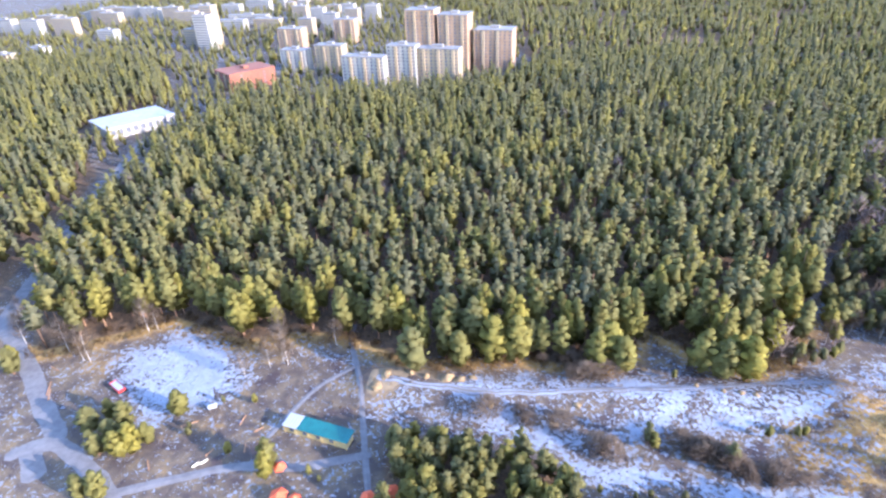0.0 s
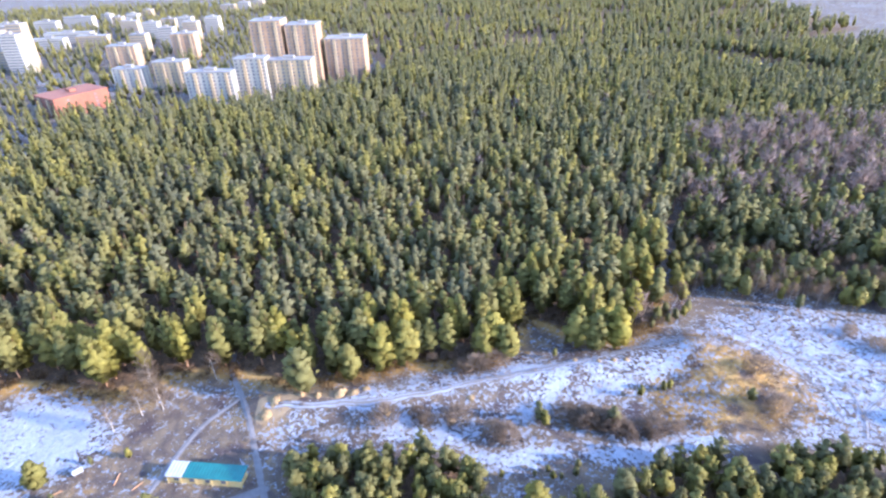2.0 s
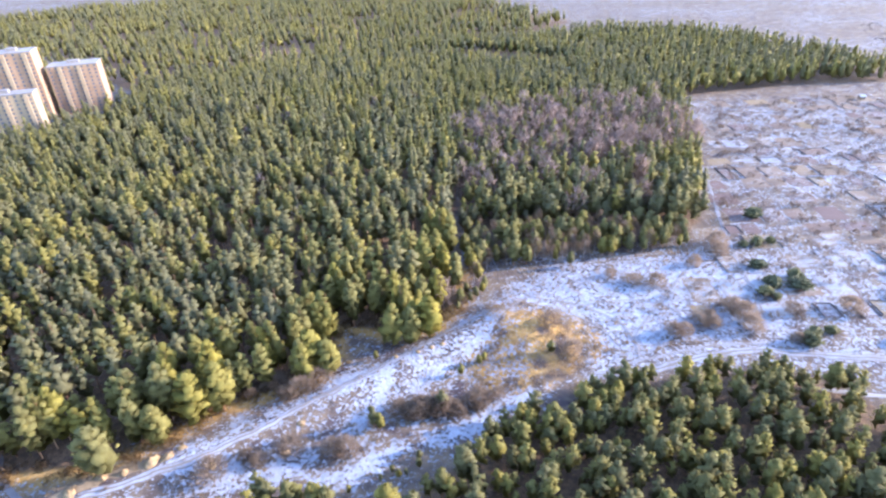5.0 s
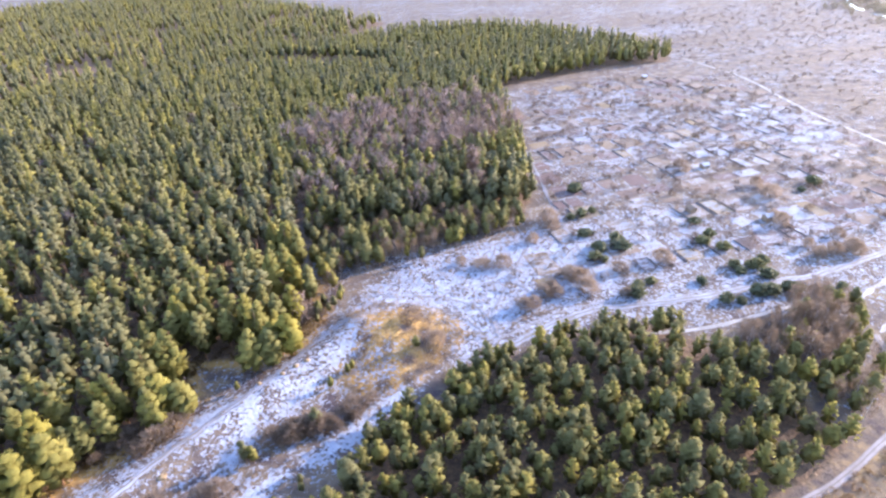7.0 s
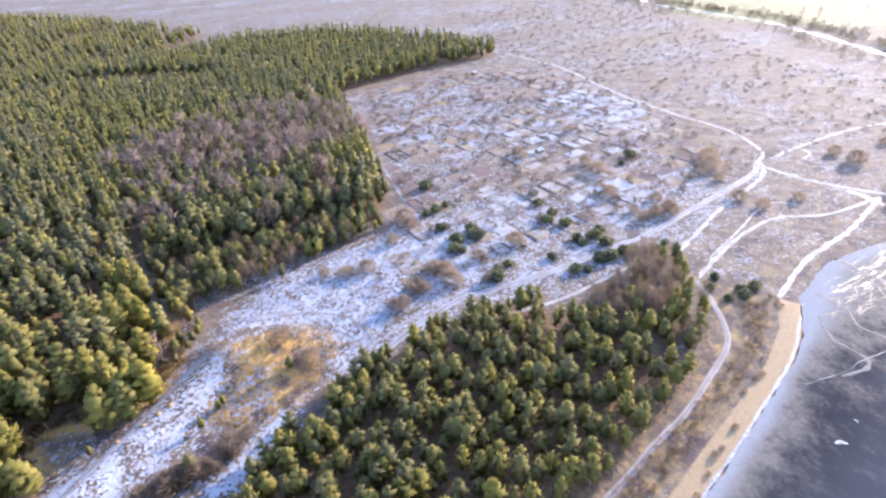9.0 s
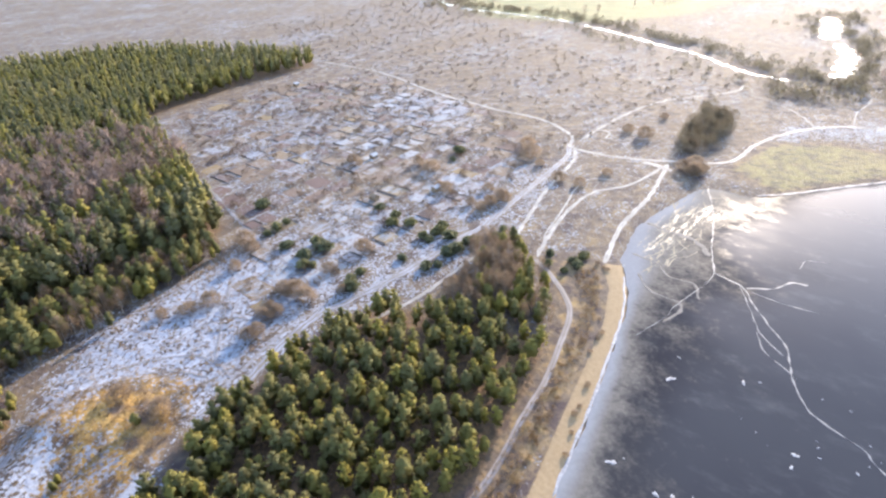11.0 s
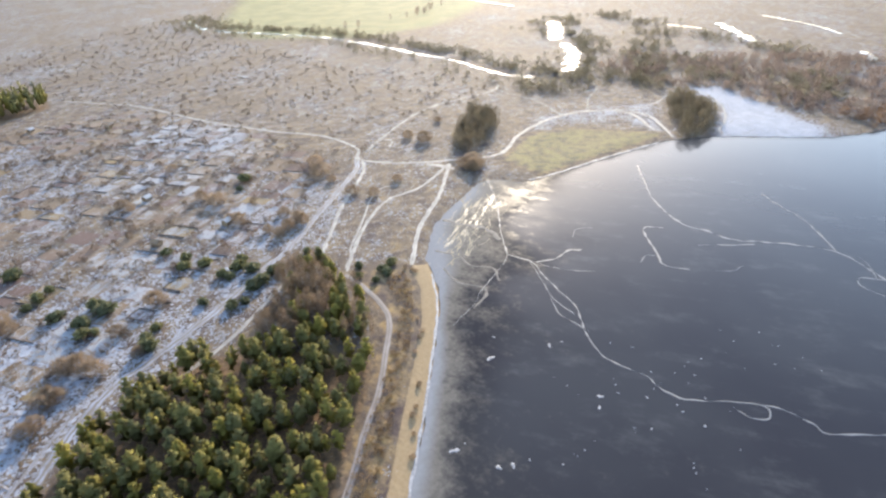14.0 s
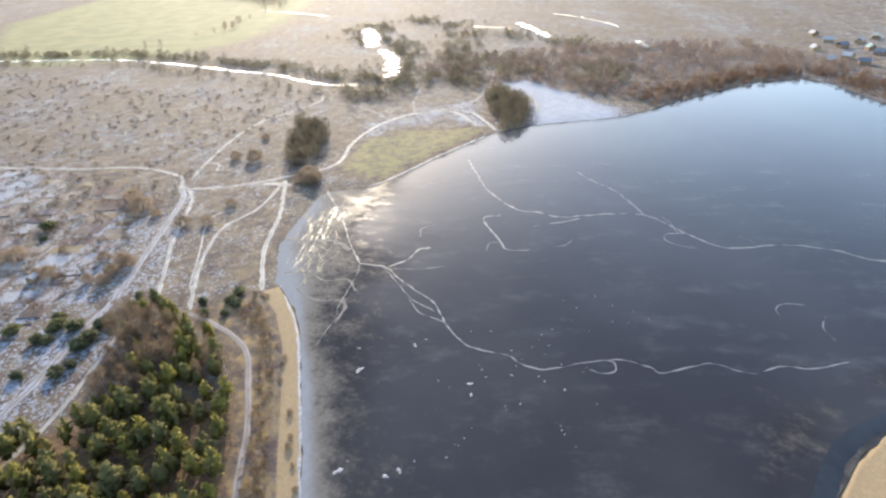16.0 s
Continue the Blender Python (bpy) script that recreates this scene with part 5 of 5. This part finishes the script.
def gable_house(name, x, y, turn, w, d, h, wall_m, roof_m, label):
    ob = new(name)
    ob.matrix_world = pose(x, y, float(height(np.array([x]), np.array([y]))[0]), 0, 0, turn)
    part("wall", fast_mesh("wall", *box_arrays(-w / 2, w / 2, -d / 2, d / 2, -0.4, h), wall_m), ob)
    r = h + d * 0.42
    e = 0.35
    v = np.array([(-w / 2 - e, -d / 2 - e, h - 0.1), (w / 2 + e, -d / 2 - e, h - 0.1), (w / 2 + e, 0, r), (-w / 2 - e, 0, r), (-w / 2 - e, d / 2 + e, h - 0.1), (w / 2 + e, d / 2 + e, h - 0.1)])
    low = v - np.array([0, 0, 0.18])
    f = [(0, 1, 2, 3), (3, 2, 5, 4), (6, 9, 8, 7), (9, 10, 11, 8), (0, 6, 7, 1), (4, 5, 11, 10), (0, 3, 9, 6), (3, 4, 10, 9), (1, 7, 8, 2), (2, 8, 11, 5)]
    part("roof", fast_mesh("roof", np.concatenate([v, low]), np.array(f), roof_m), ob)
    win = part("window", fast_mesh("window", *box_arrays(-0.6, 0.6, -d / 2 - 0.04, -d / 2 + 0.05, h * 0.4, h * 0.8), M_GLASS), ob)
    part("frame", fast_mesh("frame", *merge([box_arrays(-0.72, -0.6, -d / 2 - 0.07, -d / 2 + 0.05, h * 0.36, h * 0.84), box_arrays(0.6, 0.72, -d / 2 - 0.07, -d / 2 + 0.05, h * 0.36, h * 0.84),
                                             box_arrays(-0.6, 0.6, -d / 2 - 0.07, -d / 2 + 0.05, h * 0.8, h * 0.84), box_arrays(-0.6, 0.6, -d / 2 - 0.07, -d / 2 + 0.05, h * 0.36, h * 0.4)]), M_WHITE), win, "pale window frame")
    part("door", fast_mesh("door", *box_arrays(w * 0.28, w * 0.28 + 0.8, -d / 2 - 0.05, -d / 2 + 0.05, 0, min(2.0, h - 0.1)), M_FENCE), ob)
    return tagged(ob, label, "house")


for i, c in enumerate(gardens()):
    gable_house("garden_shed", c[0], c[1], -38 + 90 * (i % 2), 4.2, 3.2, 2.3, M_SHED, (M_ROOF, M_SHED)[i % 2], "small weathered wooden garden shed")

M_TEAL = plain("teal_sheet_roof", (0.008, 0.075, 0.070), (0.012, 0.100, 0.092), 0.6, 0.45, 0.4)
M_BLUE = plain("blue_sheet_roof", (0.07, 0.085, 0.11), (0.10, 0.11, 0.13), 0.6, 0.5, 0.4)
VILLAGE = [(253, -732), (230, -708), (226, -742), (205, -709), (206, -656), (186, -639), (212, -630), (222, -775), (245, -678), (190, -690), (170, -660), (150, -640), (180, -740), (280, -760), (160, -700)]
for i, (x, y) in enumerate(VILLAGE):
    gable_house("village_house", x, y, 20 + 37 * i % 180, 9, 7, 3.2, (M_CREAM, M_SHED)[i % 2], (M_ROOF, M_BLUE, M_ROOF, M_TEAL)[i % 4], ("small house with a snowy gable roof", "small house with a blue sheet roof", "small house with a snowy gable roof", "small house with a green roof")[i % 4])

# ---- yard: pavilion, tents, vehicles ----
M_YELLOW = plain("yellow_wall", (0.32, 0.23, 0.09), (0.38, 0.28, 0.12), 0.6, 0.8)
M_ORANGE = plain("orange_canvas", (0.50, 0.085, 0.03), (0.58, 0.115, 0.04), 0.8, 0.7)
M_REDPAINT = plain("red_paint", (0.30, 0.025, 0.02), (0.36, 0.035, 0.03), 0.8, 0.4, 0.5)
M_TYRE = plain("black_rubber", (0.02, 0.02, 0.02), (0.035, 0.035, 0.035), 2.0, 0.85)
M_PALE = plain("pale_paint", (0.42, 0.37, 0.26), (0.48, 0.43, 0.32), 1.0, 0.5)


def pavilion():
    ob = new("pavilion")
    ob.matrix_world = pose(-41.2, 117.3, float(height(np.array([-42.0]), np.array([119.0]))[0]), 0, 0, -20.5)
    part("wall", fast_mesh("wall", *box_arrays(-10.3, 10.3, -2.0, 2.0, -0.3, 2.7), M_YELLOW), ob, "yellow painted wall")
    for x0, x1, m, lab in ((-11, -6.0, M_ROOF, "pale snowy end of the roof"), (-5.95, 11, M_TEAL, "teal sheet metal roof")):
        k = int((x1 - x0) / 0.45)
        xs = np.linspace(x0, x1, k)
        zs = np.where(np.arange(k) % 2, 0.14, 0.06)
        v = np.concatenate([np.c_[xs, np.full(k, y), z] for y, z in ((-2.45, zs), (2.45, zs), (-2.45, zs - 0.06), (2.45, zs - 0.06))])
        b = np.arange(k - 1)[:, None]
        q = np.concatenate([np.concatenate([b, b + 1, b + k + 1, b + k], 1), np.concatenate([b + 3 * k, b + 3 * k + 1, b + 2 * k + 1, b + 2 * k], 1),
                            np.concatenate([b + 2 * k, b + 2 * k + 1, b + 1, b], 1), np.concatenate([b + k, b + k + 1, b + 3 * k + 1, b + 3 * k], 1)])
        r = part("roof", fast_mesh("roof", v, q, m), ob, lab)
        r.matrix_local = pose(0, 0, 3.1, 5, 0, 0)
    for x in (-10.4, -6.5, -2.2, 2.2, 6.5, 10.4):
        part("post", fast_mesh("post", *box_arrays(x - 0.09, x + 0.09, -2.35, -2.17, -0.3, 2.85), M_YELLOW), ob)
    for x in (-8, -3.5, 1, 5.5):
        part("window", fast_mesh("window", *box_arrays(x - 0.7, x + 0.7, -2.06, -1.9, 1.0, 2.1), M_GLASS), ob)
    tagged(ob, "long low pavilion with teal metal roof and yellow walls", "pavilion")


def tent(x, y, turn, r):
    ob = new("canopy_tent")
    ob.matrix_world = pose(x, y, float(height(np.array([x]), np.array([y]))[0]), 0, 0, turn)
    k = 6
    a = np.arange(k) * 2 * np.pi / k
    ring = np.stack([np.cos(a) * r, np.sin(a) * r], 1)
    v = [(p[0], p[1], 1.9) for p in ring] + [(p[0], p[1], 2.2) for p in ring] + [(p[0] * 0.5, p[1] * 0.5, 2.75) for p in ring] + [(0, 0, 3.5)]
    f = []
    for i in range(k):
        j = (i + 1) % k
        f += [(i, j, k + j), (i, k + j, k + i), (k + i, k + j, 2 * k + j), (k + i, 2 * k + j, 2 * k + i), (2 * k + i, 2 * k + j, 3 * k)]
    part("canopy", fast_mesh("canopy", np.array(v), np.array(f), M_ORANGE), ob, "orange canvas canopy")
    for p in ring * 0.97:
        leg = part("pole", fast_mesh("pole", *stem_arrays([(p[0], p[1], -0.2), (p[0], p[1], 1.0), (p[0], p[1], 2.0)], 0.05, 0.05, 5), M_FENCE), ob)
    tagged(ob, "orange six-sided canopy tent on thin poles", "tent", "orange tents in the yard")


def tyre(r, w):
    return stem_arrays([(0, -w / 2, 0), (0, -w / 4, 0), (0, w / 4, 0), (0, w / 2, 0)], r, r, 14)


def trailer(x, y, turn):
    ob = new("red_trailer")
    ob.matrix_world = pose(x, y, float(height(np.array([x]), np.array([y]))[0]) + 0.1, 0, 0, turn)
    part("bed", fast_mesh("bed", *merge([box_arrays(-3.2, 3.2, -1.2, 1.2, 0.8, 1.0), box_arrays(-3.2, 3.2, -1.2, -1.1, 1.0, 1.8), box_arrays(-3.2, 3.2, 1.1, 1.2, 1.0, 1.8), box_arrays(-3.2, -3.1, -1.1, 1.1, 1.0, 1.8),
                                         box_arrays(3.1, 3.2, -1.1, 1.1, 1.0, 1.8)]), M_REDPAINT), ob, "red painted steel bed")
    part("cover", fast_mesh("cover", *box_arrays(-3.05, 3.05, -1.05, 1.05, 1.0, 1.55), M_ROOF), ob, "load of snow")
    for wx in (-2.1, 2.1):
        for wy in (-1.15, 1.15):
            t = part("wheel", fast_mesh("wheel", *tyre(0.5, 0.3), M_TYRE), ob)
            t.location = (wx, wy, 0.42)
            rim = part("rim", fast_mesh("rim", *tyre(0.28, 0.33), M_PALE), t, "pale steel rim")
    part("drawbar", fast_mesh("drawbar", *stem_arrays([(3.2, 0, 0.85), (4.2, 0, 0.75), (5.0, 0, 0.6)], 0.07, 0.06, 6), M_FENCE), ob)
    tagged(ob, "red flatbed trailer with snow on its load bed", "trailer")


def rowing_boat(x, y, turn):
    n = 9
    v, f = [], []
    for i in range(n):
        u = -1 + 2 * i / (n - 1)
        w = 0.75 * (1 - abs(u) ** 2.4) + 0.06
        for s, z in ((-1, 0.55), (-0.62, 0.05), (0, -0.02), (0.62, 0.05), (1, 0.55)):
            v.append((u * 2.1, s * w, z + 0.15 * abs(u) ** 3))
    for i in range(n - 1):
        for k in range(4):
            a = i * 5 + k
            f.append((a, a + 5, a + 6, a + 1))
    ob = new("rowing_boat")
    ob.matrix_world = pose(x, y, float(height(np.array([x]), np.array([y]))[0]) + 0.36, 180, 0, turn) @ Matrix.Scale(0.62, 4)
    part("hull", fast_mesh("hull", np.array(v), np.array(f), M_PALE, None, True), ob)
    part("keel", fast_mesh("keel", *box_arrays(-1.9, 1.9, -0.04, 0.04, -0.10, 0.02), M_SHED), ob)
    tagged(ob, "pale upturned rowing boat lying in the yard", "boat", "boats in the yard")


def water_tank(x, y):
    ob = new("water_tank")
    ob.matrix_world = pose(x, y, float(height(np.array([x]), np.array([y]))[0]), 0, 0, 25)
    path = [(-1.3, 0, 1.2), (-1.25, 0, 1.2), (0, 0, 1.2), (1.25, 0, 1.2), (1.3, 0, 1.2)]
    v, f = stem_arrays(path, 0.85, 0.85, 16)
    cap = np.array([(-1.3, 0, 1.2), (1.3, 0, 1.2)])
    k = len(v)
    extra = [(k, (i + 1) % 16, i) for i in range(16)] + [(k + 1, 64 + i, 64 + (i + 1) % 16) for i in range(16)]
    part("barrel", fast_mesh("barrel", np.concatenate([v, cap]), np.concatenate([f, np.array(extra)]), M_ROOF, None, True), ob, "white steel barrel")
    for x0 in (-0.9, 0.7):
        part("cradle", fast_mesh("cradle", *box_arrays(x0, x0 + 0.2, -0.8, 0.8, -0.2, 0.6), M_FENCE), ob)
    tagged(ob, "white cylindrical water tank on low cradles", "tank")


pavilion()
for x, y, a, r in ((-49.5, 104.6, 10, 1.9), (-47.5, 95.6, 25, 2.6), (-43, 94.5, 40, 1.9), (-24, 94.5, 15, 2.1), (-18, 95.8, 5, 2.5)):
    tent(x, y, a, r)
trailer(-112, 139, -38)
rowing_boat(-74.5, 108, 50)
rowing_boat(-72.6, 108.9, 46)
water_tank(-77, 129)


def log(x, y, turn, length):
    ob = new("log", fast_mesh("log", *stem_arrays([(-length / 2, 0, 0.2), (0, 0.05, 0.22), (length / 2, 0, 0.2)], 0.2, 0.15, 8), M_BARK))
    ob.matrix_world = pose(x, y, float(height(np.array([x]), np.array([y]))[0]), 0, 0, turn)
    tagged(ob, "felled pine log lying in the yard", "log", "logs")


for x, y, a, n in ((-88, 108, 120, 4), (-82, 123, 25, 5), (-136, 140, 110, 7), (-134, 137, 115, 6), (-72, 112, 60, 3), (-62, 113, 100, 3), (-140, 150, 150, 5), (-60, 120, 40, 3), (-66, 124, 80, 4)):
    log(x, y, a, n)

# ---- sand heaps along the ridge ----
M_SAND = plain("yellow_sand", (0.196, 0.130, 0.062), (0.240, 0.168, 0.088), 0.9, 0.95, 0.1, 0.0, 0.8, 0.2)


def heap(x, y, r, h, seed):
    g = np.random.default_rng(seed)
    rings, k = 6, 14
    v = [(0, 0, h)]
    for i in range(1, rings + 1):
        for j in range(k):
            a = j * 2 * np.pi / k
            rr = r * i / rings * (1 + 0.22 * g.normal() * (i / rings))
            v.append((np.cos(a) * rr * 1.3, np.sin(a) * rr, h * 0.6 * np.cos(i / rings * np.pi / 2) ** 0.8 * (1 + 0.15 * g.normal()) - (0.4 if i == rings else 0)))
    f = [(0, 1 + j, 1 + (j + 1) % k) for j in range(k)]
    for i in range(rings - 1):
        for j in range(k):
            a, b = 1 + i * k + j, 1 + i * k + (j + 1) % k
            f += [(a, a + k, b + k), (a, b + k, b)]
    ob = new("sand_mound", fast_mesh("sand_mound", np.array(v), np.array(f), M_SAND, None, True))
    ob.matrix_world = pose(x, y, float(height(np.array([x]), np.array([y]))[0]), 0, 0, g.uniform(0, 360))
    tagged(ob, "low heap of yellow sand on the snowy ridge", "sand heap", "sand heaps")


for i, (x, y, r, h) in enumerate(((-15, 140, 1.5, 1.3), (-10, 138, 1.4, 1.5), (-3, 137, 2.6, 2.2), (1, 136, 2.0, 1.2), (-23, 140, 2.5, 1.2), (-26, 136, 2.4, 1.1), (20, 122, 1.8, 0.9), (28, 119, 1.7, 0.9), (10, 127, 2.0, 0.9),
                                  (74, 131, 1.2, 0.9), (81, 128, 1.2, 0.7), (86, 127, 1.2, 0.8), (90, 126, 1.2, 0.8), (5, 137, 2.0, 0.5), (36, 125, 1.6, 0.7))):
    heap(x, y, r * 0.75, h, 600 + i)

# ---- snow on the ice ----
SPOTS = [(105, -38, 2.2), (95, -47, 1.6), (94, -51, 1.6), (107, -88, 1.6), (103, -85, 1.2), (101, -101, 0.9), (92, -107, 0.8), (85, -109, 0.9), (91, -72, 0.5), (90, -69, 0.4), (106, -94, 0.7), (90, -94, 0.8), (73, -95, 0.5), (68, -94, 0.4),
         (101, -117, 0.4), (97, -149, 0.6), (93, -153, 0.4), (96, -160, 0.5), (89, -160, 0.5), (118, -146, 0.4), (147, -70, 1.0), (135, -86, 1.6), (135, -91, 0.8), (115, -81, 0.5), (137, -64, 2.4)]


def snow_spot(x, y, r, seed):
    g = np.random.default_rng(seed)
    k = 16
    ph = g.uniform(0, 6.28, 3)
    v = [(0, 0, 0.10)]
    for i in (0.5, 1.0):
        for j in range(k):
            a = j * 2 * np.pi / k
            rr = r * i * (1 + 0.3 * np.sin(2 * a + ph[0]) + 0.22 * np.sin(3 * a + ph[1]) + 0.15 * np.sin(5 * a + ph[2]))
            v.append((np.cos(a) * rr * 1.25, np.sin(a) * rr * 0.8, 0.09 if i < 1 else 0.005))
    f = [(0, 1 + j, 1 + (j + 1) % k) for j in range(k)]
    for j in range(k):
        a, b = 1 + j, 1 + (j + 1) % k
        f += [(a, a + k, b + k), (a, b + k, b)]
    ob = new("snow_patch", fast_mesh("snow_patch", np.array(v), np.array(f), M_CRACK, None, True))
    ob.matrix_world = pose(x, y, 0.06, 0, 0, g.uniform(0, 180))
    tagged(ob, "small pale snow patch on dark ice", "snow patch", "snow patches on the ice")


for i, (x, y, r) in enumerate(SPOTS):
    snow_spot(x, y, r * 0.45, 700 + i)
g_spot = np.random.default_rng(79)
for i in range(34):
    snow_spot(g_spot.normal(100, 14), g_spot.normal(-110, 26), g_spot.uniform(0.12, 0.32), 760 + i)


M_DRIFT = plain("sandy_crusted_snow", (0.230, 0.196, 0.140), (0.150, 0.124, 0.086), 0.9, 0.85)


def drifts():
    """Thin wind-blown snow lying on the ice by the shore."""
    g = np.random.default_rng(77)
    pieces = []
    for _ in range(90):
        t = g.uniform() ** 0.8
        c = np.array([198 + 78 * t, -74 - 48 * t]) + g.normal(size=2) * np.array([7, 9]) * (0.5 + 0.8 * t)
        if not inside(c[0], c[1], LAKE) or away(c[0], c[1], LAKE, True) < 1:
            continue
        ang = math.atan2(-62, 71) + g.normal() * 0.30
        ln, wd = g.uniform(1.5, 7), g.uniform(0.10, 0.42)
        n = 7
        u = np.linspace(-1, 1, n)
        w = wd * (1 - np.abs(u) ** 2) * (1 + 0.3 * g.normal(size=n))
        bend = 0.12 * ln * g.normal() * u ** 2 + 0.15 * g.normal(size=n)
        d, s = np.array([math.cos(ang), math.sin(ang)]), np.array([-math.sin(ang), math.cos(ang)])
        p0 = c + (u * ln)[:, None] * d + (bend - w)[:, None] * s
        p1 = c + (u * ln)[:, None] * d + (bend + w)[:, None] * s
        v = np.concatenate([np.c_[p0, np.full(n, 0.085)], np.c_[p1, np.full(n, 0.10)]])
        b = np.arange(n - 1)[:, None]
        pieces.append((v, np.concatenate([b, b + 1, b + n + 1, b + n], 1)))
    ob = new("snow_drifts", fast_mesh("snow_drifts", *merge(pieces), M_DRIFT, None, True))
    tagged(ob, "wind-blown snow streaks on the ice by the shore", "snow", kind="stuff")


drifts()
M_OPEN = plain("open_water", (0.015, 0.018, 0.022), (0.02, 0.024, 0.03), 0.3, 0.08, 0.1)
strip("open_water", [(14, -118), (18, -133), (20, -147), (18, -163), (10, -185)], 5.0, M_OPEN, 0.05, 0.1, 1.5, 0.06, 910, "strip of dark open water along the near beach", "water", "structure", False)
strip("ice_rim", [(94, -20.5), (120, -33.5), (141, -43.5), (172, -57.5), (197, -64)], 0.9, M_CRACK, 0.06, 0.4, 1.2, 0.08, 920, "white rim of broken ice along the beach", "ice", "structure", False)
strip("ice_rim", [(270, -150), (272, -169), (281.5, -213), (289, -258)], 1.3, M_CRACK, 0.06, 0.4, 1.5, 0.08, 930, "white rim of broken ice along the shore", "ice", "structure", False)
M_FROST = plain("grey_frost", (0.050, 0.047, 0.046), (0.080, 0.076, 0.074), 0.5, 0.8)
strip("frost_trail", [(199, -70), (186, -72), (178, -80), (172, -78), (166, -70)], 1.0, M_FROST, 0.04, 0.5, 1.0, 0.06, 950, "faint frosted trail on the ice", "ice", "structure", False)
strip("frost_trail", [(215, -72), (206, -80), (196, -82), (190, -90), (180, -88)], 1.2, M_FROST, 0.04, 0.5, 1.0, 0.06, 955, "faint frosted trail on the ice", "ice", "structure", False)
strip("frost_trail", [(243, -86), (234, -94), (226, -102), (212, -104)], 2.0, M_FROST, 0.04, 0.5, 1.0, 0.06, 965, "faint frosted trail on the ice", "ice", "structure", False)
